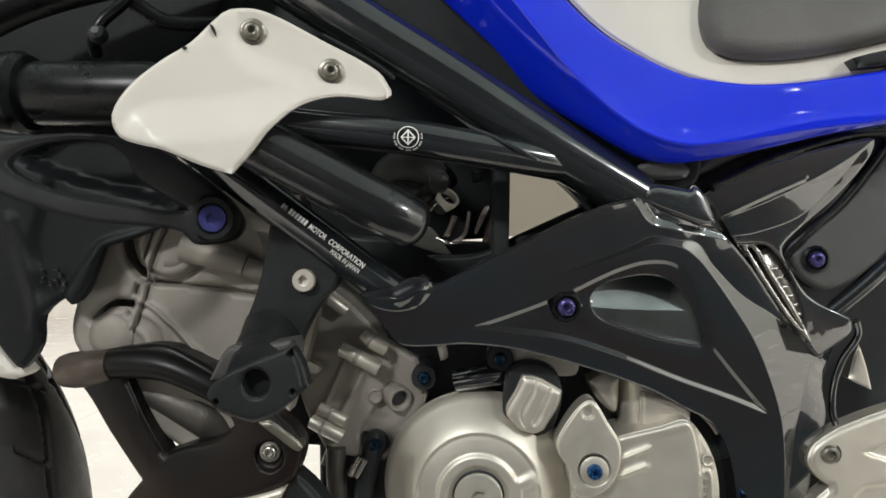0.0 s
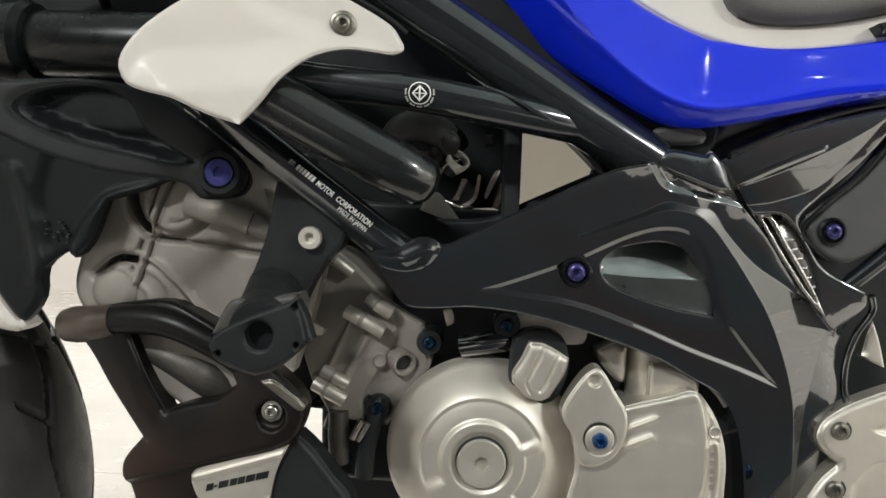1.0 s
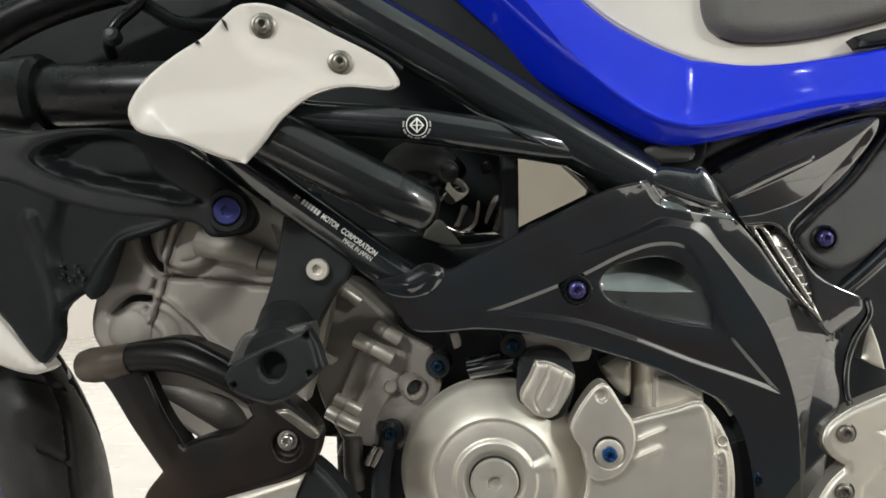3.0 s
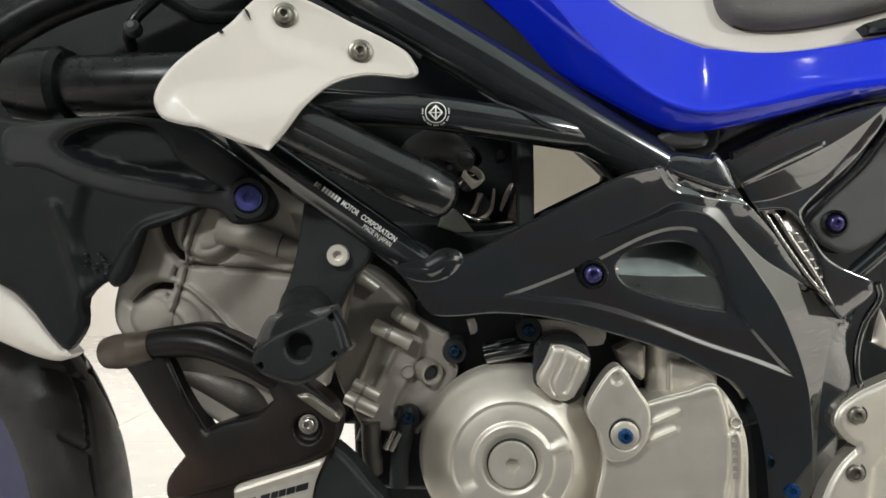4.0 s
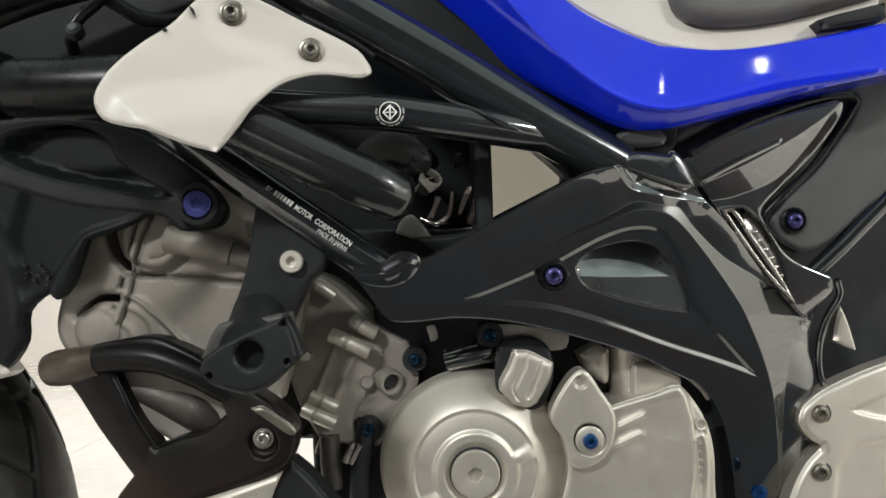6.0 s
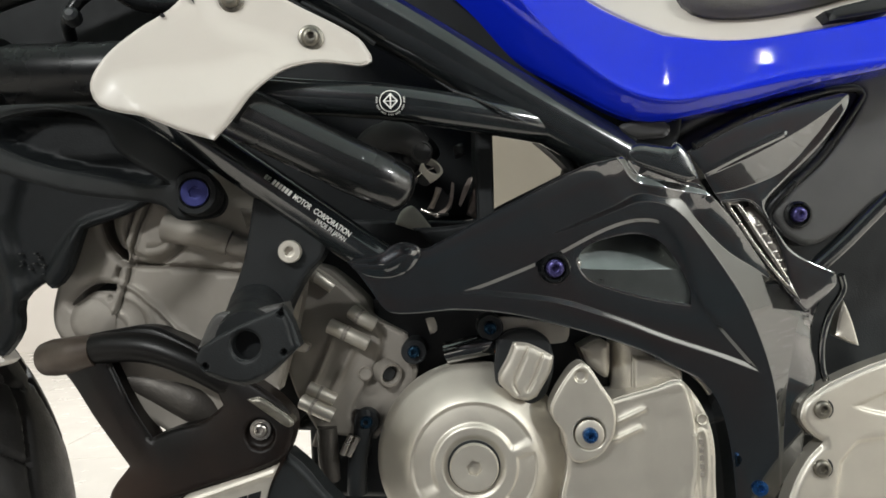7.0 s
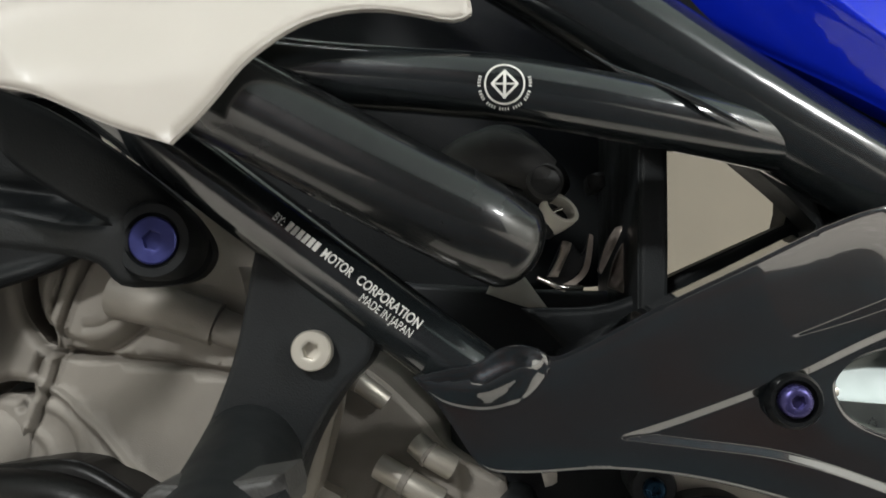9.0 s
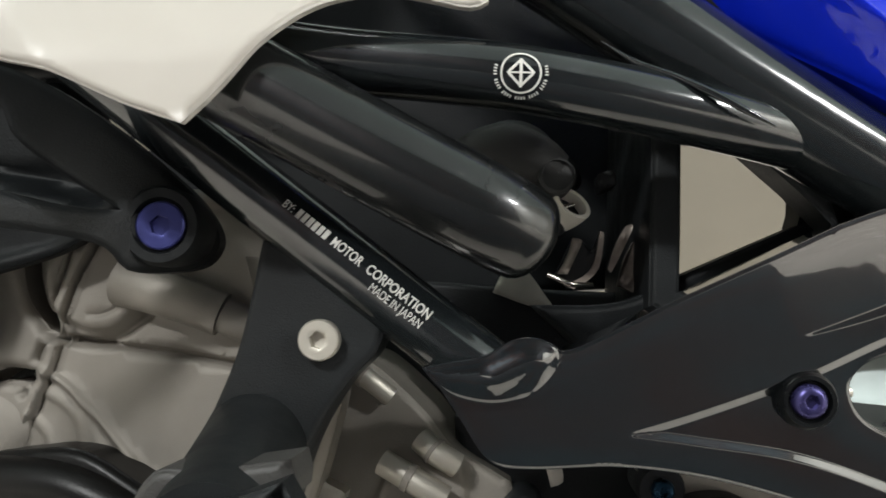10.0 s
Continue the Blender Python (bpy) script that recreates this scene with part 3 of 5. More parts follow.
# cast side plate of the frame
PLATE_PL = (0.6615, 0.145, -0.235)
plate = relief("frame_plate", [(-0.0546, 0.5487, 1), (-0.0349, 0.5523), (-0.0142, 0.5608, 1), (-0.0032, 0.5559), (0.0088, 0.5604), (0.0367, 0.575), (0.0724, 0.5923), (0.1001, 0.606, 1), (0.1179, 0.6125), (0.142, 0.6174, 1), (0.161, 0.6088), (0.1865, 0.5997), (0.2001, 0.597, 1), (0.2273, 0.569), (0.2545, 0.5369), (0.2807, 0.5099, 1), (0.2971, 0.4976, 1), (0.3135, 0.5168, 1), (0.3059, 0.4989), (0.2995, 0.4716), (0.3034, 0.4481), (0.2978, 0.4196), (0.2938, 0.3755), (0.3007, 0.2976, 1), (0.2446, 0.3001, 1), (0.2349, 0.3773), (0.2238, 0.4214), (0.2091, 0.4444), (0.1848, 0.4588), (0.1574, 0.4738), (0.1134, 0.4901), (0.0623, 0.5051), (0.0209, 0.5107), (-0.0157, 0.5094), (-0.0298, 0.5121), (-0.0425, 0.5302)], PLATE_PL, GLOSS, bike, "gloss black cast frame side plate",
       holes=[[(0.1089, 0.544), (0.1147, 0.5532), (0.131, 0.559), (0.1517, 0.5615), (0.1689, 0.5564), (0.1827, 0.5416), (0.1954, 0.5178), (0.1954, 0.5077, 1), (0.1677, 0.5128), (0.1373, 0.5217), (0.1157, 0.5313)]], r=0.0007, depth=0.03, step=0.0026, crown=0.0007, crown_width=0.014,
       feats=[pocket([(0.0193, 0.5235, 1), (0.0494, 0.5334), (0.09, 0.5491), (0.1264, 0.5665), (0.151, 0.5731), (0.1721, 0.5698), (0.188, 0.5501), (0.1982, 0.5199), (0.2045, 0.508), (0.2546, 0.451, 1), (0.2198, 0.4655), (0.1787, 0.4807), (0.1343, 0.4991), (0.0913, 0.5135), (0.0496, 0.5198)], 0.0017, 0.0034, True),
              band([(0.0861, 0.5624), (0.1108, 0.5696), (0.1354, 0.5784), (0.1539, 0.5847), (0.173, 0.5824), (0.1854, 0.575), (0.198, 0.5616), (0.2175, 0.5368), (0.2364, 0.5096), (0.2499, 0.4825), (0.2592, 0.459), (0.2655, 0.437), (0.27, 0.41), (0.2735, 0.375), (0.2774, 0.2949)], [(0.0861, 0.5624), (0.1107, 0.5721), (0.1352, 0.5821), (0.1535, 0.5901), (0.1726, 0.5869), (0.1863, 0.5849), (0.1977, 0.57), (0.2231, 0.5467), (0.2557, 0.5272), (0.2905, 0.4968), (0.2862, 0.4811), (0.2822, 0.4625), (0.2783, 0.440), (0.2768, 0.41), (0.2765, 0.375), (0.2785, 0.2949)], [(0.4713, 0.2891), (0.3744, 0.8091), (-0.0785, 0.7938), (-0.0888, 0.5618)], 0.43),
              band([(0.1287, 0.6244), (0.1383, 0.6146), (0.15, 0.5998), (0.1721, 0.5943), (0.1892, 0.5911), (0.215, 0.5868)], [(0.1287, 0.6244), (0.1431, 0.6167), (0.1555, 0.6039), (0.1759, 0.5988), (0.1974, 0.5941), (0.215, 0.5868)], [(0.2836, 0.5872), (0.2697, 0.6981), (0.1248, 0.6952)], 0.62)])
INNER_PL = (0.6685, 0.145, -0.235)
relief("inner_panel", [(0.1005, 0.5686, 1), (0.2039, 0.5686, 1), (0.2105, 0.4943, 1), (0.1034, 0.4956, 1)], INNER_PL, GREYMETAL, plate, "shiny dark grey bulged panel behind the opening", r=0.004, depth=0.02, step=0.003,
       feats=[facet([(0.0897, 0.5809, 1), (0.2114, 0.5813, 1), (0.2158, 0.5334, 1), (0.1679, 0.5349), (0.0911, 0.5392, 1)], [(0.0911, 0.5392), (0.1336, 0.5355), (0.1679, 0.5349), (0.2158, 0.5334)], 0.74)])
LUG_PL = (0.656, 0.145, -0.235)
relief("frame_lug", [(-0.0555, 0.5487, 1), (-0.0441, 0.5512), (-0.0319, 0.5537), (-0.0228, 0.5595), (-0.0146, 0.5608), (-0.0054, 0.5572), (-0.0041, 0.5514), (-0.0078, 0.5455), (-0.0156, 0.5388), (-0.028, 0.5354), (-0.0423, 0.5375), (-0.0499, 0.5421)], LUG_PL, GLOSS, plate, "", r=0.001, depth=0.01, crown=0.0022, crown_width=0.012, step=0.0025,
       feats=[ridge([(-0.0279, 0.5455), (-0.0193, 0.5497), (-0.013, 0.5513), (-0.0148, 0.5409)], 0.0016, 0.004)])
relief("frame_clamp", [(0.1398, 0.6184, 1), (0.1462, 0.6242), (0.1539, 0.6271), (0.1652, 0.6258), (0.1777, 0.6234, 1), (0.1809, 0.627), (0.189, 0.6193), (0.1965, 0.6004, 1), (0.1897, 0.5988), (0.1675, 0.6061), (0.152, 0.6119)], 0.545, SATIN, plate, "", r=0.003, depth=0.02, crown=0.003, crown_width=0.012, step=0.003)

# side cover behind the plate
WING_PL = (0.54, 0.13, 0.0)
wing = relief("side_cover", [(0.1941, 0.6217, 1), (0.2226, 0.6369), (0.2641, 0.6509), (0.3035, 0.6608), (0.3236, 0.6633), (0.32, 0.6492), (0.2968, 0.6204), (0.2703, 0.5963), (0.2567, 0.5811), (0.2619, 0.5669, 1), (0.2789, 0.5442), (0.3125, 0.5273, 1), (0.3119, 0.5172), (0.2865, 0.4979, 1), (0.2727, 0.5139), (0.241, 0.5569), (0.2083, 0.6017, 1), (0.2034, 0.6106)], WING_PL, GLOSS, bike, "gloss black wing-shaped side cover", holes=[[(0.222, 0.5837, 1), (0.2472, 0.5821), (0.267, 0.5522), (0.2774, 0.5101, 1), (0.2595, 0.5295), (0.2394, 0.5573)]], r=0.0007, depth=0.03, step=0.0024, crown=0.0005, crown_width=0.012,
       feats=[band([(0.1976, 0.5945), (0.207, 0.6014), (0.2449, 0.6175), (0.2795, 0.6344), (0.3077, 0.651), (0.3229, 0.6627)], [(0.202, 0.5878), (0.2167, 0.5904), (0.2358, 0.5931), (0.27, 0.6057), (0.2971, 0.6325), (0.3143, 0.654), (0.3251, 0.6623)], [(0.4208, 0.6636), (0.4283, 0.3603), (0.162, 0.3646), (0.1591, 0.5875)], 0.36),
              ridge([(0.2061, 0.6048), (0.2362, 0.6191), (0.2695, 0.6335)], 0.0006, 0.002)])
TAIL_PL = (0.555, 0.12, 0.0)
tail = relief("tail_panel", [(0.1837, 0.6346, 1), (0.2004, 0.6514), (0.2468, 0.666), (0.3032, 0.6796), (0.3594, 0.6899), (0.4477, 0.7042, 1), (0.4425, 0.6144, 1), (0.3535, 0.5836), (0.3201, 0.5593), (0.2939, 0.5488), (0.2735, 0.5578), (0.2614, 0.5739), (0.2509, 0.5677), (0.2285, 0.5775)], TAIL_PL, GREYPLASTIC, bike, "matt dark grey tail side panel", r=0.005, depth=0.02, step=0.005,
              feats=[pocket([(0.1835, 0.6324, 1), (0.2325, 0.6552), (0.2793, 0.6686), (0.3265, 0.6763), (0.3427, 0.6704), (0.3405, 0.6564), (0.309, 0.6137), (0.2807, 0.5897), (0.265, 0.5738), (0.2415, 0.5636, 1)], 0.012, 0.006)])
tube("edge_seal", [(0.273, 0.592, 0.5587), (0.2618, 0.588, 0.5695), (0.2624, 0.585, 0.5792), (0.2759, 0.584, 0.5931), (0.3038, 0.588, 0.6176), (0.3322, 0.59, 0.6545), (0.3381, 0.592, 0.6644), (0.3294, 0.59, 0.669), (0.2943, 0.583, 0.6632), (0.2414, 0.572, 0.6464), (0.1994, 0.565, 0.6258)], 0.0032, RUBBER, tail, "black rubber edge seal")
RT = (0.2837, 0.572, 0.5728)
lathe("bolt_cup", [(0.0105, 0), (0.0105, 0.003), (0.0085, 0.0045), (0.0075, 0.002), (0.001, 0.0015)], (RT[0], RT[1] + 0.016, RT[2]), (0, -1, 0), RUBBER, tail, "")
bolt((RT[0], RT[1] + 0.013, RT[2]), 0.006, VIOLET, tail, "violet-blue anodised socket bolt", high=0.4)
# bright spring end seen in the slot of the side cover
relief("slot_floor", [(0.2303, 0.5888, 1), (0.2644, 0.588, 1), (0.2861, 0.5496), (0.2957, 0.5012, 1), (0.2712, 0.5245), (0.2463, 0.5607)], 0.614, DARKMETAL, wing, "", depth=0.01, step=0.01)
relief("slot_trim", [(0.2256, 0.5865, 1), (0.2363, 0.5848), (0.2516, 0.5612), (0.2691, 0.5329), (0.2823, 0.5062, 1), (0.265, 0.5254), (0.2453, 0.5533)], 0.582, STEEL, wing, "bright polished metal lip inside the slot", holes=[[(0.2308, 0.5822, 1), (0.2351, 0.5813), (0.2482, 0.5599), (0.2666, 0.5306), (0.2745, 0.5184, 1), (0.2627, 0.5328), (0.2466, 0.5568)]], r=0.0018, depth=0.01, step=0.0025)
COIL = [(0.2484, 0.598, 0.5788), (0.2537, 0.594, 0.5655), (0.2666, 0.593, 0.5435), (0.2803, 0.594, 0.517)]
tube("spring", COIL, [0.006, 0.009, 0.008, 0.004], STEEL, wing, "polished spring end in the slot", sides=18)
for k in range(7):
    c0 = np.array(COIL[1]) + (np.array(COIL[3]) - np.array(COIL[1])) * k / 7
    tube("spring_coil", [c0 + (-0.0085, 0.001, -0.0015), c0 + (0, -0.0088, 0), c0 + (0.0085, 0.001, 0.0015)], 0.0015, STEEL, wing, sides=10, k=5)

# white trim over the air duct
TRIM_PL = (0.4825, 0.285, 0.059)
trim = relief("white_trim", [(-0.1365, 0.7385), (-0.1166, 0.7388), (-0.08, 0.7222), (-0.0424, 0.7028), (-0.034, 0.691, 1), (-0.0338, 0.6866), (-0.0405, 0.6829), (-0.0516, 0.6832), (-0.0675, 0.6836), (-0.0785, 0.6814), (-0.0892, 0.6773), (-0.0973, 0.6717), (-0.1037, 0.6653), (-0.1107, 0.6573), (-0.1183, 0.646), (-0.1249, 0.6372), (-0.1317, 0.6293, 1), (-0.1492, 0.6344), (-0.1729, 0.6441), (-0.1878, 0.6473), (-0.2002, 0.6519), (-0.205, 0.6613), (-0.2039, 0.6706), (-0.1947, 0.6858), (-0.1775, 0.702), (-0.1599, 0.7151), (-0.1455, 0.7311)], TRIM_PL, WHITE, bike, "white painted side trim with a chipped edge", r=0.003, depth=0.003, step=0.004, shell=True,
              feats=[pocket([(-0.1399, 0.745, 1), (-0.1128, 0.7461, 1), (0.0136, 0.7088, 1), (-0.0203, 0.6671, 1), (-0.0664, 0.675), (-0.096, 0.6868), (-0.1249, 0.6943), (-0.139, 0.7058), (-0.144, 0.7213)], 0.0035, 0.018),
                     pocket([(-0.2158, 0.5859, 1), (-0.1983, 0.6669), (-0.1744, 0.6783), (-0.1395, 0.6825), (-0.1106, 0.6906), (-0.0581, 0.6952), (-0.0278, 0.6752, 1), (-0.0545, 0.5796, 1)], -0.010, 0.035)])
for (bx, by, bz) in ((-0.1231, 0.4901, 0.7243), (-0.0732, 0.503, 0.7003)):
    lathe("bolt_collar", [(0.0088, 0), (0.0088, 0.0022), (0.0075, 0.003), (0.004, 0.003)], (bx, by + 0.004, bz), (0.2, -1, 0), OLDSTEEL, trim, "")
    bolt((bx, by + 0.002, bz), 0.0062, OLDSTEEL, trim, "dull steel socket bolt", way=(0.2, -1, 0), high=0.45)
relief("paint_chip", [(-0.1478, 0.7271, 1), (-0.1453, 0.7252), (-0.1437, 0.719, 1), (-0.1457, 0.7221)], (0.4790, 0.285, 0.059), PLASTIC, trim, "", r=0.0004, depth=0.002, step=0.001)
relief("paint_chip", [(-0.1635, 0.7107), (-0.1614, 0.7112), (-0.1611, 0.7096), (-0.1632, 0.7092)], (0.4790, 0.285, 0.059), PLASTIC, trim, "", r=0.0004, depth=0.002, step=0.001)
tube("trim_tab", [(-0.0797, 0.512, 0.7266), (-0.0583, 0.514, 0.7155), (-0.0428, 0.516, 0.7067), (-0.0312, 0.518, 0.698)], 0.0015, PLASTIC, trim, "", sides=10)
tube("air_duct", [(-0.1735, 0.502, 0.6786), (-0.1382, 0.505, 0.6602), (-0.1, 0.508, 0.6402), (-0.0602, 0.51, 0.6193), (-0.0335, 0.513, 0.6058), (-0.0195, 0.519, 0.5988)], [0.019, 0.0187, 0.0184, 0.0183, 0.0183, 0.0175], DUCT, bike, "satin black rubber air duct", dome=0.0115, sides=56, k=12)

# Small pale pieces painted in for the light that shows through the gap.
for glint_line in ([(-0.1963, 0.648, 1), (-0.1915, 0.6478), (-0.1869, 0.6437), (-0.1892, 0.6408, 1), (-0.1938, 0.6436)], [(-0.1853, 0.6414, 1), (-0.1801, 0.6395), (-0.1786, 0.6351, 1), (-0.1825, 0.6357)]):
    relief("gap_glint", glint_line, 0.548, CREAM, trim, "small white piece standing in for light through the gap", r=0.0008, depth=0.004, step=0.002)

# foot-rest bracket
PEG_PL = (0.57, 0.1, 0)
peg = relief("footrest_bracket", [(0.2871, 0.4124), (0.2891, 0.4236), (0.2988, 0.432), (0.3133, 0.4403), (0.3508, 0.454), (0.439, 0.4768, 1), (0.4276, 0.276, 1), (0.2541, 0.2887, 1), (0.2787, 0.3588), (0.2914, 0.3805), (0.3052, 0.3932, 1), (0.2948, 0.4006)], PEG_PL, CAST, bike, "silver cast footrest bracket", r=0.005, depth=0.015,
             feats=[pocket([(0.3264, 0.4214, 1), (0.3649, 0.435), (0.4428, 0.4582, 1), (0.4396, 0.4032, 1), (0.3636, 0.4101), (0.3379, 0.4161)], 0.003, 0.004), pocket([(0.3148, 0.379, 1), (0.3345, 0.3959), (0.4391, 0.3941, 1), (0.4309, 0.2484, 1), (0.2943, 0.2588, 1)], 0.004, 0.006)])
for p in ((0.3029, 0.6003, 0.42), (0.3009, 0.6001, 0.374)):
    lathe("bolt_collar", [(0.0095, 0), (0.0095, 0.0015), (0.0088, 0.002), (0.004, 0.002)], (p[0], p[1] + 0.001, p[2]), (0, -1, 0), DARKMETAL, peg, "")
    bolt(p, 0.0072, OLDSTEEL, peg, "dull steel button bolt", high=0.38)
# Dark sheet, carried up past the swingarm to back the shaded gap.
relief("swingarm", [(0.3098, 0.7016, 1), (0.5043, 0.6914, 1), (0.4872, 0.3718, 1), (0.2838, 0.3794, 1)], 0.685, DARKMETAL, bike, "black swingarm end, drawn up as a dark backing sheet", depth=0.05, step=0.012, r=0.005)
relief("heel_guard", [(0.3383, 0.5021, 1), (0.344, 0.4862), (0.3494, 0.4647, 1), (0.3398, 0.4689), (0.3307, 0.474, 1), (0.3338, 0.489)], 0.63, CAST, peg, "", r=0.002, depth=0.01, step=0.004)
tube("plate_edge_trim", [(0.3187, 0.594, 0.5252), (0.3227, 0.6, 0.5125), (0.3147, 0.606, 0.4943), (0.3091, 0.608, 0.4737), (0.3089, 0.61, 0.4527), (0.3128, 0.612, 0.4398)], 0.0028, GLOSS, plate, "", sides=14)
lathe("bolt", [(0.006, 0), (0.006, 0.004), (0.003, 0.0045), (0.0028, 0.002), (0.0002, 0.002)], (0.2482, 0.59, 0.363), (0, -1, 0), TEALBOLT, plate, "blue anodised bolt", 30)

# engine
HEAD_PL = (0.58, 0, 0)
engine = relief("engine", [(-0.2521, 0.6271, 1), (-0.1177, 0.6207, 1), (-0.0982, 0.5477), (-0.1047, 0.5031), (-0.1205, 0.45, 1), (-0.2036, 0.4173, 1), (-0.2568, 0.4553), (-0.2903, 0.5), (-0.2935, 0.5156), (-0.2894, 0.5358), (-0.2822, 0.565), (-0.272, 0.5895)], HEAD_PL, ENGINE, bike, "grey-painted twin-cylinder engine", r=0.006, depth=0.02,
                holes=[[(-0.2796, 0.5215, 1), (-0.2705, 0.5312), (-0.2588, 0.5375), (-0.2429, 0.5366, 1), (-0.2444, 0.5314), (-0.259, 0.5317), (-0.2683, 0.5272), (-0.2746, 0.5192, 1)], [(-0.2536, 0.6043, 1), (-0.2538, 0.5863), (-0.2499, 0.5703), (-0.2419, 0.5597), (-0.2358, 0.554), (-0.2332, 0.5588), (-0.2393, 0.5676), (-0.2438, 0.5836), (-0.2430, 0.6038, 1)]],
                feats=[pocket([(-0.208, 0.612, 1), (-0.0813, 0.6234, 1), (-0.0906, 0.4131, 1), (-0.256, 0.4192, 1), (-0.2453, 0.5092), (-0.2337, 0.5379), (-0.2284, 0.5557), (-0.2196, 0.5823)], 0.0035, 0.0025),
                       pocket(circle_at((-0.2137, 0.577, 0.58), 0.0262, 40), -0.0065, 0.006),
                       pocket([(-0.201, 0.5925), (-0.171, 0.583), (-0.151, 0.577), (-0.149, 0.555), (-0.170, 0.5605), (-0.196, 0.566)], -0.003, 0.005),
                       ridge([(-0.2137 + 0.0168 * math.cos(w), 0.5803 + 0.0168 * math.sin(w)) for w in np.linspace(1.9, 3.5, 9)], -0.0016, 0.0009),
                       ridge([(-0.2137 + 0.0168 * math.cos(w), 0.5803 + 0.0168 * math.sin(w)) for w in np.linspace(4.6, 5.9, 9)], -0.0012, 0.0009),
                       ridge([(-0.2406, 0.5371), (-0.2294, 0.5321), (-0.2118, 0.517), (-0.1979, 0.502), (-0.1836, 0.4867)], 0.003, 0.0018),
                       ridge([(-0.2364, 0.527), (-0.2275, 0.5221), (-0.221, 0.5151), (-0.2169, 0.5028)], 0.0018, 0.0025),
                       ridge([(-0.2205, 0.5263), (-0.2156, 0.5126), (-0.208, 0.4989)], 0.0015, 0.003),
                       ridge([(-0.2437, 0.5161), (-0.2358, 0.509), (-0.2329, 0.5022)], 0.0015, 0.0025),
                       ridge([(-0.2349, 0.5535), (-0.2262, 0.5510), (-0.2100, 0.5517), (-0.1965, 0.5590), (-0.1870, 0.5680)], -0.0045, 0.0022),
                       ridge([(-0.2262, 0.5525), (-0.2059, 0.5497), (-0.1743, 0.5467), (-0.1437, 0.5423), (-0.12, 0.539)], -0.005, 0.0013),
                       ridge([(-0.2195, 0.606), (-0.221, 0.6019), (-0.2299, 0.5739), (-0.236, 0.5585), (-0.2387, 0.5496), (-0.2428, 0.5385), (-0.2475, 0.526)], -0.005, 0.0009),
                       ridge([(-0.2092, 0.606), (-0.211, 0.6014), (-0.2206, 0.5803), (-0.2268, 0.5626), (-0.2294, 0.5537), (-0.2347, 0.5359), (-0.2398, 0.5227), (-0.2463, 0.5072)], -0.006, 0.001)])
lathe("exhaust_plug", [(0.0185, 0), (0.018, 0.003), (0.0155, 0.0058), (0.010, 0.0075), (0.001, 0.008)], (-0.2618, 0.583, 0.509), (0, -1, 0), ENGINE, engine, "")
tube("sensor_boss", [(-0.2007, 0.578, 0.5794), (-0.1865, 0.576, 0.5756), (-0.1708, 0.575, 0.5713), (-0.1532, 0.577, 0.5652)], [0.012, 0.0108, 0.0102, 0.0101], ENGINE, engine, "grey cast boss with a round end")
tube("hose_stub", [(-0.1525, 0.576, 0.5652), (-0.1465, 0.577, 0.5626), (-0.1395, 0.580, 0.5596)], 0.0082, ENGINE, engine)
tube("cast_stub", [(-0.1442, 0.585, 0.5837), (-0.1305, 0.59, 0.5877)], [0.009, 0.0075], ENGINE, engine)
# Dark backing behind the head's slots; its colour stands in for their shade.
relief("head_backing", [(-0.2789, 0.6301, 1), (-0.1287, 0.6229, 1), (-0.1125, 0.5468), (-0.1313, 0.4507, 1), (-0.2452, 0.426, 1), (-0.2971, 0.4866, 1), (-0.298, 0.5257), (-0.2867, 0.5594)], 0.63, DARKMETAL, engine, "dark backing that puts shade into the slots of the head", depth=0.06, step=0.012)
BLOCK_PL = (0.612, 0, 0)
block = relief("cylinder_block", [(-0.1373, 0.5532, 1), (-0.1042, 0.547), (-0.0902, 0.5426), (-0.0628, 0.5193), (-0.0493, 0.5032), (-0.0218, 0.487, 1), (-0.0148, 0.4539), (-0.0491, 0.4037, 1), (-0.0772, 0.4071), (-0.096, 0.4101, 1), (-0.1135, 0.4437), (-0.1257, 0.4913)], BLOCK_PL, ENGINE, engine, "grey cylinder block", r=0.004, depth=0.08, step=0.004,
       feats=[ridge([(-0.0646, 0.4793), (-0.0826, 0.4448), (-0.0903, 0.431)], 0.003, 0.003), ridge([(-0.0808, 0.4871), (-0.0992, 0.4455)], 0.003, 0.002),
              pocket([(-0.0494, 0.5022, 1), (-0.012, 0.4959, 1), (-0.0145, 0.4398, 1), (-0.0538, 0.4038, 1), (-0.0718, 0.4233), (-0.0562, 0.4555), (-0.0457, 0.4786)], 0.006, 0.006)])
for line, rad in (([(-0.0823, 0.603, 0.4975), (-0.0673, 0.6, 0.4903), (-0.0518, 0.6, 0.4822)], 0.0062), ([(-0.065, 0.607, 0.508), (-0.057, 0.604, 0.5024), (-0.0471, 0.606, 0.4966)], 0.006), ([(-0.1067, 0.605, 0.4378), (-0.0957, 0.602, 0.4328), (-0.0822, 0.603, 0.4256)], 0.0062), ([(-0.1015, 0.607, 0.4479), (-0.0912, 0.606, 0.443), (-0.0808, 0.607, 0.4373)], 0.0055), ([(-0.1055, 0.608, 0.5434), (-0.0915, 0.604, 0.5364), (-0.0795, 0.606, 0.5274)], 0.0048)):
    sleeve = tube("dowel_boss", line, rad, CAST, engine, "machined silver boss", sides=24)
    tube("boss_ring", [np.array(line[1]) * 0.8 + np.array(line[0]) * 0.2, np.array(line[1])], rad * 1.12, ENGINE, engine, sides=24, k=2)
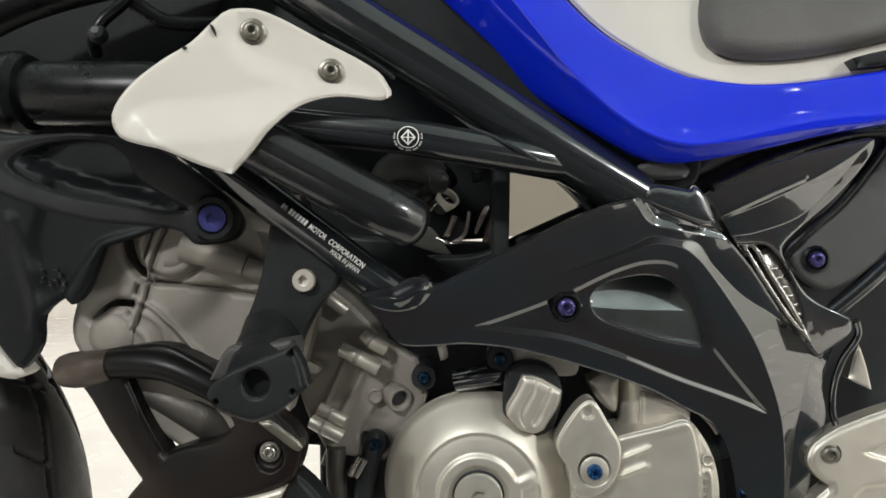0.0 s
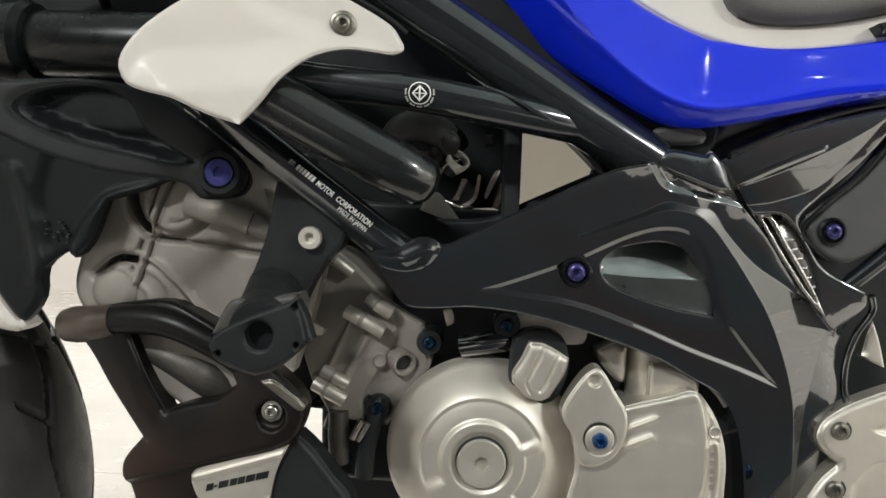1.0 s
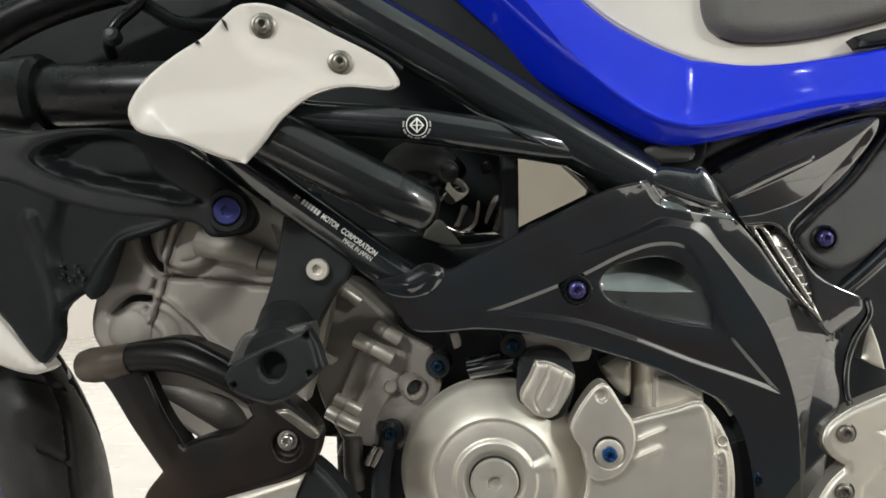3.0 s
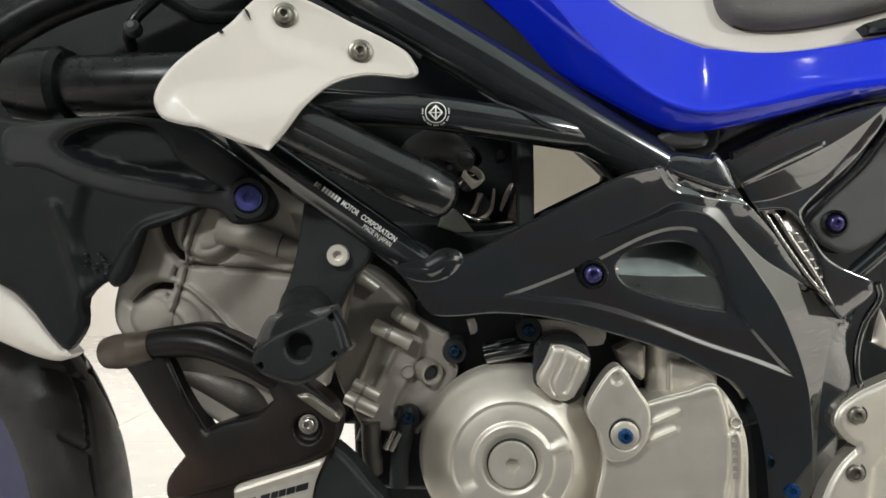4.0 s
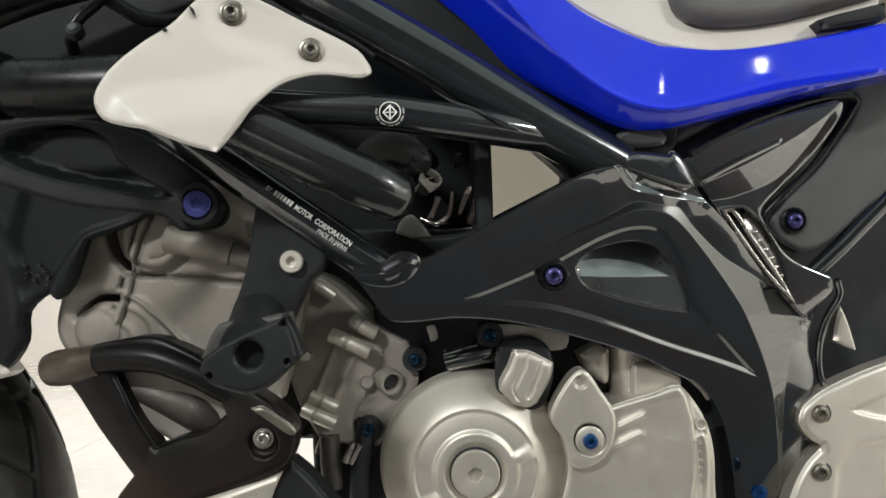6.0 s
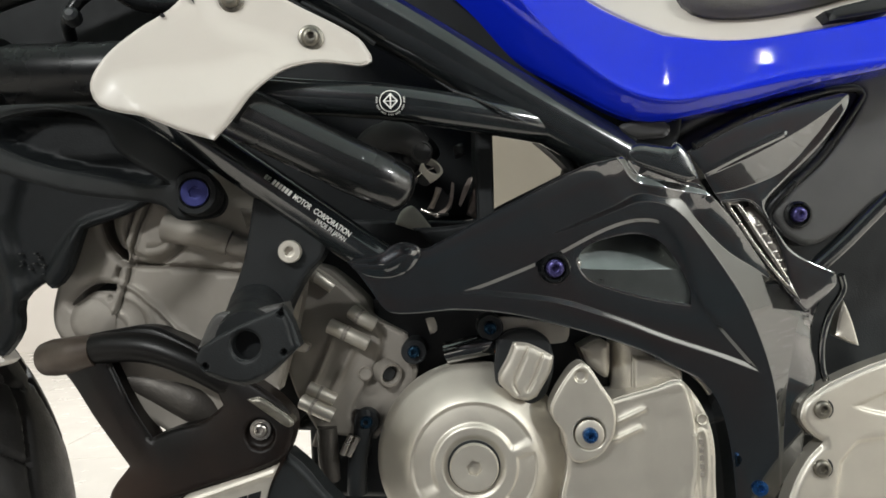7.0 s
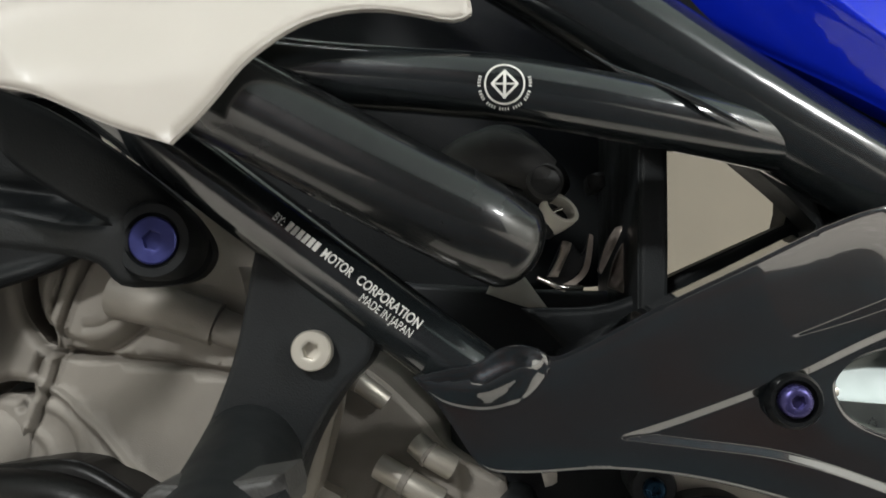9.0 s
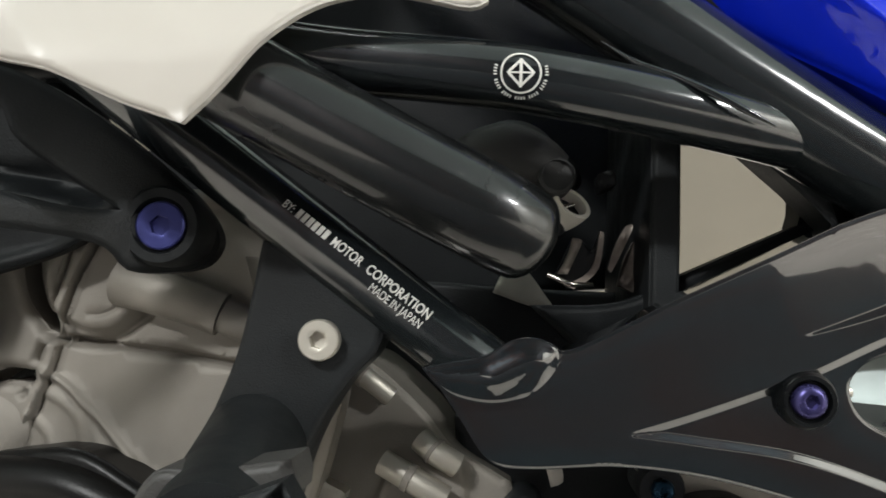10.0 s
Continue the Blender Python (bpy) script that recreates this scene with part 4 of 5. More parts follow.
lathe("core_plug", [(0.0062, 0), (0.0062, 0.002), (0.005, 0.003), (0.0045, 0.0018), (0.0002, 0.0016)], (-0.0561, 0.612, 0.4574), (0, -1, 0), ENGINE, engine, "")
relief("head_tab", [(-0.1182, 0.5065, 1), (-0.114, 0.498), (-0.1097, 0.4886), (-0.0988, 0.4826), (-0.1019, 0.4772), (-0.1129, 0.4795), (-0.1164, 0.4741), (-0.123, 0.4836, 1), (-0.1233, 0.4974)], 0.598, CAST, engine, "pale machined casting tab", r=0.002, depth=0.02, step=0.003)
lathe("oil_port", [(0.0105, -0.012), (0.0105, 0.004), (0.0097, 0.0055), (0.0078, 0.0055), (0.0072, 0.004), (0.0070, -0.004), (0.0005, -0.0045)], (-0.0377, 0.612, 0.4567), (0.5, -0.84, -0.2), ENGINE, engine, "cast oil port with a dark mouth", 44)
lathe("port_plug", [(0.0058, -0.004), (0.0058, 0.001), (0.005, 0.0018), (0.0005, 0.002)], (-0.0377, 0.612, 0.4567), (0.5, -0.84, -0.2), DARKMETAL, engine, "", 30)
# Flat dark sheet that fills the gaps between block and covers.
upper = relief("upper_crankcase", [(-0.0511, 0.5147, 1), (0.147, 0.5062, 1), (0.2119, 0.4649, 1), (0.2375, 0.4064, 1), (0.0913, 0.3446, 1), (-0.0585, 0.3499, 1), (-0.1065, 0.3521, 1), (-0.1075, 0.4085, 1), (-0.1205, 0.4105), (-0.0493, 0.4465)], 0.635, DARKMETAL, engine, "dark upper crankcase behind the covers", r=0.006, depth=0.06, step=0.008)
for p in ((-0.016, 0.607, 0.4743), (0.0447, 0.592, 0.4929), (-0.0562, 0.61, 0.4189)):
    lathe("bolt_boss", [(0.0105, -0.03), (0.0105, 0), (0.0095, 0.002), (0.001, 0.002)], p, (0, -1, 0), DARKMETAL, engine, "")
    bolt((p[0], p[1] - 0.002, p[2]), 0.0052, DARKTEAL, engine, "teal anodised socket bolt", high=0.5)
relief("gasket_plate", [(0.0348, 0.4989, 1), (0.0623, 0.4996), (0.0941, 0.4936), (0.108, 0.4894, 1), (0.1053, 0.4794), (0.0865, 0.4784), (0.0661, 0.4829), (0.0481, 0.4891)], 0.60, CAST, engine, "pale machined plate", r=0.0015, depth=0.01, step=0.004)
relief("bracket_tab", [(-0.0061, 0.4996, 1), (0.0005, 0.5003), (0.0028, 0.4899), (-0.0029, 0.4874, 1)], 0.61, CAST, engine, "", r=0.001, depth=0.006, step=0.003)
tube("coolant_hose", [(0.0106, 0.6, 0.4732), (0.0291, 0.595, 0.4777), (0.0477, 0.6, 0.48), (0.0668, 0.61, 0.4812)], 0.009, GLOSS, engine, "shiny black hose")
tube("clamp", [(0.0507, 0.594, 0.4733), (0.0533, 0.59, 0.4774), (0.0573, 0.592, 0.4824)], 0.0035, COPPER, engine, "copper-coloured clamp", sides=14)

GEN = ((0.0285, 0.57, 0.391))
gen_r = 0.0755


def gen_face(p):
    x, z = p[:, 0] - GEN[0], p[:, 1] - GEN[2]
    r, w = np.hypot(x, z), np.degrees(np.arctan2(z, x)) % 360
    v = (w + 180) % 360 - 180
    smooth = lambda u: np.clip(u, 0, 1) ** 2 * (3 - 2 * np.clip(u, 0, 1))
    y = 0.026 * smooth((r - 0.043) / 0.042) + 0.0035 * smooth((r - 0.03) / 0.03)
    band = smooth((r - 0.0290) / 0.0045) * (1 - smooth((r - 0.0450) / 0.0036))
    arc = smooth((w - 18) / 10) * (1 - smooth((w - 200) / 16))
    lug = smooth((v + 48) / 5) * (1 - smooth((v - 8) / 5)) * smooth((r - 0.032) / 0.002) * (1 - smooth((r - 0.046) / 0.002))
    return y + 0.0026 * band * arc + 0.002 * lug + 0.003 * (1 - smooth((r - 0.019) / 0.006))


circle = lambda r, n=48: [(GEN[0] + r * math.cos(2 * math.pi * k / n), GEN[2] + r * math.sin(2 * math.pi * k / n)) for k in range(n)]
gen_face.lines = [(np.array(circle(r, 140)), True, 0) for r in (0.019, 0.022, 0.0245, 0.029, 0.030, 0.031, 0.0322, 0.0336, 0.0455, 0.0468, 0.0478, 0.0488)]
gen = relief("generator_cover", circle(gen_r), GEN[1] - 0.0, CAST, engine, "satin silver round generator cover", r=0.006, depth=0.03, step=0.0022, feats=[gen_face])
lathe("plug_gap", [(0.0198, -0.002), (0.0198, 0.0006), (0.002, 0.0006)], (GEN[0], GEN[1] + 0.0008, GEN[2]), (0, -1, 0), DARKMETAL, gen, "", 60)
lathe("inspection_plug", [(0.0182, 0), (0.0185, 0.0025), (0.0172, 0.0042), (0.0064, 0.0044), (0.0060, 0.0042), (0.0057, -0.003), (0.0005, -0.0035)], (GEN[0], GEN[1] - 0.0012, GEN[2]), (0, -1, 0), CAST, gen, "silver inspection plug with a hex socket", 60, 3)
relief("gen_wire_housing", [(0.049, 0.483, 1), (0.0575, 0.4899), (0.0749, 0.4914), (0.0881, 0.4844), (0.0928, 0.4714, 1), (0.092, 0.4582), (0.0852, 0.4403), (0.0767, 0.4347), (0.0606, 0.434), (0.0478, 0.4499)], 0.583, DARKMETAL, gen, "black housing round the wire plug", r=0.003, depth=0.03, step=0.003)
relief("wire_plug_cover", [(0.0614, 0.4827, 1), (0.0723, 0.4816), (0.0849, 0.4753), (0.0918, 0.4707, 1), (0.0889, 0.4597), (0.078, 0.4413, 1), (0.071, 0.4383), (0.06, 0.4406, 1), (0.0497, 0.4518, 1), (0.0494, 0.4585), (0.0563, 0.4708)], 0.574, CAST, gen, "faceted silver wire-plug cover", r=0.0022, depth=0.02, step=0.0025, crown=0.0022, crown_width=0.006,
       feats=[ridge([(0.073, 0.4801), (0.067, 0.4679), (0.0606, 0.4529), (0.0643, 0.4436)], -0.0016, 0.0007), ridge([(0.0833, 0.4734), (0.0773, 0.4589), (0.0709, 0.4462)], -0.0016, 0.0008)])

SPR_PL = (0.575, 0, 0)
spr = relief("sprocket_cover", [(0.0983, 0.4231, 1), (0.1378, 0.4378), (0.1671, 0.4455), (0.1858, 0.4506), (0.1988, 0.4382), (0.2093, 0.4171), (0.2131, 0.3956), (0.2129, 0.3688), (0.2152, 0.2912, 1), (0.0873, 0.2838, 1), (0.0942, 0.3638), (0.0991, 0.386)], SPR_PL, CAST, engine, "satin silver sprocket cover", r=0.0035, depth=0.05,
       feats=[pocket([(0.1458, 0.4489, 1), (0.186, 0.4549, 1), (0.1941, 0.4207), (0.1958, 0.3775), (0.194, 0.2724, 1), (0.2578, 0.2762, 1), (0.2494, 0.4702, 1)], 0.006, 0.006),
              ridge([(0.1378, 0.4356), (0.1671, 0.4429), (0.1855, 0.4462)], 0.001, 0.003),
              ridge([(0.1367, 0.4204), (0.1571, 0.4291)], 0.0022, 0.0016), ridge([(0.1355, 0.4073), (0.1547, 0.4155)], 0.0022, 0.0016),
              ridge([(0.197, 0.4088), (0.2041, 0.4104), (0.2063, 0.3867), (0.204, 0.3605)], 0.0016, 0.0012), ridge([(0.197, 0.4088), (0.1963, 0.3862), (0.1922, 0.3599)], 0.0016, 0.0012)])
relief("cover_plate", [(0.1107, 0.4668), (0.1163, 0.4644), (0.1251, 0.4503), (0.1344, 0.4345), (0.1346, 0.4166), (0.1272, 0.4017), (0.1166, 0.3943), (0.104, 0.3929), (0.0978, 0.4012), (0.0953, 0.4148), (0.0873, 0.4282), (0.0882, 0.4385), (0.1018, 0.46)], 0.565, CAST, spr, "silver clutch-release cover", r=0.0028, depth=0.02, step=0.003,
       feats=[pocket(circle_at((0.1151, 0.565, 0.4144), 0.0125), 0.005, 0.002), pocket(circle_at((0.1102, 0.565, 0.4574), 0.0052), 0.003, 0.0015)])
GB = (0.1152, 0.566, 0.4137)
lathe("washer", [(0.0108, 0), (0.0108, 0.0018), (0.0095, 0.0025), (0.002, 0.0025)], GB, (0, -1, 0), CAST, spr, "")
bolt((GB[0], GB[1] - 0.002, GB[2]), 0.0058, TEALBOLT, spr, "blue anodised bolt", high=0.6)
p = (0.2025, 0.578, 0.4198)
lathe("cover_screw", [(0.0045, 0), (0.0045, 0.0015), (0.004, 0.002), (0.0034, 0.0016), (0.0032, -0.001), (0.0002, -0.001)], p, (0, -1, 0), CAST, spr, "", 30)
for k in range(5):
    q = (0.2016, 0.5785, 0.4036)
    box("raised_mark", (q[0] - 0.0016, q[1] - 0.0006, q[2] - 0.0030 - 0.0062 * k), (q[0] + 0.0016, q[1] + 0.002, q[2] + 0.0008 - 0.0062 * k), ENGINE, spr)
tube("starter_housing", [(0.1592, 0.616, 0.4960), (0.1593, 0.616, 0.4699), (0.16, 0.616, 0.4465), (0.1608, 0.616, 0.4180)], 0.0192, CAST, engine, "satin silver starter housing", sides=44)
relief("starter_ear", [(0.1159, 0.4735, 1), (0.1313, 0.4802), (0.1395, 0.4763, 1), (0.1366, 0.4498), (0.1221, 0.4604)], 0.602, CAST, engine, "", r=0.002, depth=0.03, crown=0.003, crown_width=0.008, step=0.003)
relief("case_rim", [(0.155, 0.4678, 1), (0.1767, 0.4642), (0.1921, 0.4568), (0.1934, 0.4463, 1), (0.1712, 0.4396), (0.1539, 0.4389, 1)], 0.592, CAST, engine, "", r=0.004, depth=0.03, step=0.004)
tube("chain_guide", [(0.1897, 0.6, 0.4609), (0.199, 0.598, 0.4541), (0.2094, 0.598, 0.4442), (0.216, 0.6, 0.4351)], 0.0022, STEEL, engine, "", sides=12)
tube("case_bolt_row", [(0.173, 0.595, 0.4657), (0.1803, 0.594, 0.463), (0.1914, 0.596, 0.456)], 0.0035, GLOSS, engine, "", sides=16)
# Dark backing sheet: closes the view through the engine, where there is only shade.
crank = relief("crankcase", [(-0.3701, 0.6323, 1), (-0.081, 0.5861, 1), (0.0547, 0.5817), (0.1268, 0.5873, 1), (0.3605, 0.5173, 1), (0.3674, 0.1595, 1), (-0.08, 0.1444, 1), (-0.111, 0.366), (-0.1165, 0.3925, 1), (-0.15, 0.3945), (-0.2358, 0.4043), (-0.3169, 0.4674)], 0.70, DARKMETAL, engine, "dark backing sheet for the shaded crankcase", depth=0.06, step=0.012)

# lower cowl with the header pipes behind its opening
COWL_PL = (0.5375, -0.12, 0)
cowl = relief("lower_cowl", [(-0.3021, 0.483), (-0.2958, 0.4936), (-0.2714, 0.4975), (-0.2427, 0.5024), (-0.2097, 0.5048), (-0.1771, 0.4907, 1), (-0.145, 0.4696), (-0.1179, 0.452), (-0.1035, 0.4359), (-0.104, 0.4209), (-0.1125, 0.401), (-0.1253, 0.374), (-0.1281, 0.2823, 1), (-0.2279, 0.2706, 1), (-0.2399, 0.346), (-0.2473, 0.3678), (-0.246, 0.3804), (-0.231, 0.3995, 1), (-0.2563, 0.4342), (-0.2819, 0.4711), (-0.2966, 0.4739)], COWL_PL, COWL, bike, "sooty black lower cowl with brown heat stains",
              holes=[[(-0.2433, 0.4772, 1), (-0.2234, 0.4805), (-0.1953, 0.4732), (-0.1629, 0.4578), (-0.1559, 0.4452, 1), (-0.1716, 0.4333), (-0.1946, 0.4274), (-0.2123, 0.4208, 1), (-0.2277, 0.445)]], r=0.0035, depth=0.02, crown=0.003, crown_width=0.02,
              feats=[pocket([(-0.27, 0.3568, 1), (-0.2483, 0.365), (-0.1755, 0.3863), (-0.1039, 0.4124), (-0.0868, 0.4328, 1), (-0.04, 0.2754, 1), (-0.269, 0.2475, 1)], 0.008, 0.006),
                     pocket(circle_at((-0.1276, 0.5528, 0.4243), 0.0125), 0.006, 0.003)])
EX = (-0.1273, 0.553, 0.4273)
bolt(EX, 0.0055, STEEL, cowl, "bright steel socket bolt in a recess", high=0.45, washer=STEEL)
badge = relief("badge_plate", [(-0.189, 0.3751), (-0.1842, 0.3797), (-0.1571, 0.3879), (-0.115, 0.4016, 1), (-0.1242, 0.3816), (-0.129, 0.3596, 1), (-0.139, 0.3548), (-0.1762, 0.3463, 1), (-0.1866, 0.3634)], 0.556, CAST, cowl, "brushed silver badge plate", r=0.0015, depth=0.004, step=0.004,
               feats=[ridge([(-0.1868, 0.3734), (-0.157, 0.3827), (-0.1188, 0.3949)], 0.0012, 0.0012)])
B0, B1 = (-0.1771, 0.554, 0.3658), (-0.1301, 0.554, 0.3785)
for k, (u, w) in enumerate(((0.0, 0.11), (0.13, 0.04), (0.2, 0.15), (0.38, 0.11), (0.51, 0.11), (0.64, 0.14), (0.80, 0.2))):
    relief("badge_mark", [tuple(np.array([B0[0], B0[2]]) + np.array([B1[0] - B0[0], B1[2] - B0[2]]) * s + np.array([0, v]) * (0.3 if k == 1 else 1)) + (1,) for s, v in ((u, -0.0022), (u + w, -0.0022), (u + w + 0.02, 0.0028), (u + 0.02, 0.0028))], B0[1] + 0.0006, PLASTIC, badge, "", r=0.0002, depth=0.002, step=0.002)
relief("cowl_fin", [(-0.11, 0.4075, 1), (-0.0975, 0.3963), (-0.0841, 0.3794), (-0.0684, 0.3596), (-0.0514, 0.2822, 1), (-0.1393, 0.2771, 1), (-0.1299, 0.3706), (-0.1194, 0.3975)], 0.562, PLASTIC, cowl, "matt black lower fin", r=0.005, depth=0.02,
       feats=[ridge([(-0.1099, 0.4044), (-0.0929, 0.3855), (-0.0705, 0.3582), (-0.0524, 0.3262)], 0.002, 0.003)])
relief("steel_strip", [(-0.1353, 0.4505, 1), (-0.1253, 0.4521), (-0.1128, 0.4438), (-0.1018, 0.4351), (-0.1023, 0.4308), (-0.1067, 0.43), (-0.1195, 0.4391)], 0.5455, OLDSTEEL, cowl, "satin steel edge strip", r=0.002, depth=0.01, crown=0.001, crown_width=0.004, step=0.003)
tube("header_pipe", [(-0.2861, 0.6, 0.4777), (-0.2503, 0.595, 0.4657), (-0.216, 0.592, 0.4537), (-0.1879, 0.592, 0.4419), (-0.1669, 0.6, 0.4262)], [0.012, 0.012, 0.0135, 0.017, 0.017], PIPE, engine, "dull stained exhaust header pipe")
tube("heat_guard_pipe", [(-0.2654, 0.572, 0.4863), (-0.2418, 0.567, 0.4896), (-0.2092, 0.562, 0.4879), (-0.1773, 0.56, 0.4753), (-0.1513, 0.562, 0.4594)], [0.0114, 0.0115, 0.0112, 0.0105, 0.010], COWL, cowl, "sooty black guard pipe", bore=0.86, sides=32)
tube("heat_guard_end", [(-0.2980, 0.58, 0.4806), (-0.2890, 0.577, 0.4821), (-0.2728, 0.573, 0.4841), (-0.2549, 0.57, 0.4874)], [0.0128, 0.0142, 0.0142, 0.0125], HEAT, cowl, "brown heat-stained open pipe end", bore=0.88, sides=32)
tube("header_clamp", [(-0.1928, 0.586, 0.4488), (-0.1844, 0.582, 0.4441), (-0.1815, 0.59, 0.4325)], 0.006, PIPE, engine, "", sides=18)
relief("pipe_shield", [(-0.2715, 0.4673, 1), (-0.2253, 0.4453), (-0.2274, 0.4215), (-0.2198, 0.3933, 1), (-0.2514, 0.4014)], 0.605, ENGINE, engine, "", r=0.003, depth=0.01)
tube("side_stand_leg", [(-0.0882, 0.61, 0.4157), (-0.0882, 0.612, 0.3937), (-0.0874, 0.615, 0.3716)], [0.008, 0.0085, 0.008], PIPE, engine, "stained steel rod end")
relief("case_web", [(-0.1088, 0.4023, 1), (-0.0978, 0.4016, 1), (-0.0999, 0.3931), (-0.1059, 0.3856), (-0.1113, 0.3801, 1)], 0.66, TAN, engine, "pale tan casting web", r=0.002, depth=0.008, step=0.003)
for line in ([(-0.075, 0.6, 0.3953), (-0.0706, 0.6, 0.4048), (-0.067, 0.6, 0.4109)], [(-0.0706, 0.602, 0.3936), (-0.0662, 0.602, 0.4021), (-0.0626, 0.602, 0.4083)], [(-0.0993, 0.615, 0.3995), (-0.0954, 0.613, 0.4097), (-0.0916, 0.615, 0.4164)]):
    tube("brake_line", line, 0.0026, STEEL, engine, "bright steel line", sides=12)
tube("oil_hose", [(-0.0574, 0.615, 0.4273), (-0.0594, 0.612, 0.4091), (-0.0645, 0.612, 0.3853), (-0.0663, 0.615, 0.3606)], 0.008, DARKMETAL, engine)

# Lighter black for the lug: the light on its top face, put into colour.
LUG = material("light_catching_black", (0.055, 0.053, 0.05), 0.5, grain=0.3, grain_scale=900, mottle=0.3)
# crash-guard mount on the engine
MOUNT_PL = (0.54, 0, 0)
mount = relief("guard_bracket", [(-0.1242, 0.5974, 1), (-0.1058, 0.5906), (-0.0747, 0.5656), (-0.0761, 0.553), (-0.0877, 0.5401), (-0.1014, 0.5155), (-0.1103, 0.4865, 1), (-0.1542, 0.5009, 1), (-0.1426, 0.5257), (-0.132, 0.5547)], MOUNT_PL, PLASTIC, bike, "black steel crash-guard bracket on the engine", r=0.003, depth=0.02, step=0.004)
EB = (-0.098, 0.538, 0.557)
bolt(EB, 0.0082, CAST, mount, "pale flat-headed socket bolt", high=0.35, button=False)
tube("spacer", [(-0.1278, 0.56, 0.517), (-0.1205, 0.52, 0.51), (-0.1116, 0.47, 0.5044), (-0.1068, 0.445, 0.503)], [0.0215, 0.021, 0.0195, 0.0185], PLASTIC, mount, "black turned spacer", sides=40)
FL_PL = (0.434, 0, 0)
relief("guard_flange", [(-0.1343, 0.4945, 1), (-0.1313, 0.5013), (-0.1177, 0.5101), (-0.0823, 0.5244, 1), (-0.0772, 0.5156), (-0.0726, 0.5013, 1), (-0.0946, 0.482), (-0.1072, 0.4776, 1), (-0.1278, 0.4846)], FL_PL, PLASTIC, mount, "black machined flange with four holes", r=0.0025, depth=0.010, step=0.0025,
       holes=[circle_at((-0.1044, 0.434, 0.5023), 0.0085)],
       feats=[ridge([(-0.085, 0.5269), (-0.0799, 0.5157), (-0.0758, 0.5004)], -0.0014, 0.0009), pocket(circle_at((-0.0836, 0.434, 0.52), 0.0022), 0.004, 0.0008), pocket(circle_at((-0.0818, 0.434, 0.4976), 0.0022), 0.004, 0.0008), pocket(circle_at((-0.1282, 0.434, 0.4909), 0.0022), 0.004, 0.0008),
              facet([(-0.1395, 0.4886, 1), (-0.1276, 0.4881), (-0.1071, 0.4818), (-0.0937, 0.486), (-0.0625, 0.5026, 1), (-0.0575, 0.4613, 1), (-0.1405, 0.4645, 1)], [(-0.1395, 0.4886), (-0.1276, 0.4881), (-0.1071, 0.4818), (-0.0937, 0.486), (-0.0625, 0.5026)], 0.9)])
relief("flange_lug", [(-0.1426, 0.4975, 1), (-0.1304, 0.5192), (-0.1161, 0.5201), (-0.088, 0.5248, 1), (-0.0866, 0.5137), (-0.1168, 0.5038)], 0.462, LUG, mount, "", r=0.003, depth=0.02, step=0.004)

# radiator shroud and its arm
shroud = relief("radiator_shroud", [(-0.517, 0.7, 1), (-0.3266, 0.6656), (-0.2498, 0.6609), (-0.1832, 0.6197), (-0.2143, 0.5937), (-0.2547, 0.5796, 1), (-0.2684, 0.5454), (-0.2798, 0.5356), (-0.2856, 0.5409), (-0.3021, 0.5275), (-0.3041, 0.5054), (-0.3179, 0.4867), (-0.3257, 0.4919), (-0.3644, 0.5357), (-0.5187, 0.5928, 1)], 0.552, SHADEBLACK, bike, "matt black radiator shroud with grey scuffs", r=0.005, depth=0.006, step=0.006,
                feats=[ridge([(-0.3248, 0.5977), (-0.3159, 0.5758), (-0.3056, 0.5451), (-0.303, 0.5231)], 0.004, 0.006), pocket([(-0.2995, 0.6371, 1), (-0.1744, 0.6369, 1), (-0.2144, 0.5893), (-0.2547, 0.5761), (-0.2957, 0.5232), (-0.3136, 0.5758)], 0.006, 0.012), pocket([(-0.3251, 0.6457), (-0.3165, 0.6606), (-0.2932, 0.6694), (-0.2622, 0.6705), (-0.2405, 0.6642), (-0.2215, 0.645), (-0.1941, 0.6198), (-0.2077, 0.6088), (-0.2425, 0.6157), (-0.273, 0.6228), (-0.2991, 0.6305)], 0.022, 0.012)])
for k in range(14):
    q = (-0.2945, 0.548, 0.554)
    w, s = random.uniform(-0.015, 0.015), random.uniform(0.0004, 0.0011)
    v = random.uniform(-0.008, 0.008)
    box("scuff", (q[0] + w, q[1] + 0.0035, q[2] + v), (q[0] + w + s * 1.6, q[1] + 0.0095, q[2] + v + s), GREYPLASTIC, shroud)
ARM_PL = (0.74, 1.18, 0)
arm = relief("shroud_arm", [(-0.2781, 0.6277), (-0.2759, 0.6407), (-0.2638, 0.6462), (-0.251, 0.6503), (-0.2351, 0.6542), (-0.218, 0.6558), (-0.2024, 0.6531), (-0.186, 0.6424), (-0.1685, 0.6262), (-0.1563, 0.6118), (-0.1511, 0.5979), (-0.1554, 0.5866), (-0.1667, 0.5825), (-0.1771, 0.5827), (-0.1831, 0.5911), (-0.193, 0.5944), (-0.2195, 0.5974), (-0.2364, 0.6024), (-0.252, 0.6093), (-0.2645, 0.6168), (-0.2764, 0.6178)], ARM_PL, PLASTIC, bike, "matt black looped shroud arm", holes=[[(-0.2578, 0.6329), (-0.2534, 0.6411), (-0.2421, 0.6482), (-0.228, 0.6518), (-0.2169, 0.649), (-0.2094, 0.6413), (-0.2057, 0.6298), (-0.1951, 0.6185), (-0.1797, 0.6068, 1), (-0.1927, 0.6065), (-0.2141, 0.611), (-0.2313, 0.6148), (-0.2451, 0.6203), (-0.2537, 0.6262)]], r=0.004, depth=0.006, step=0.003)
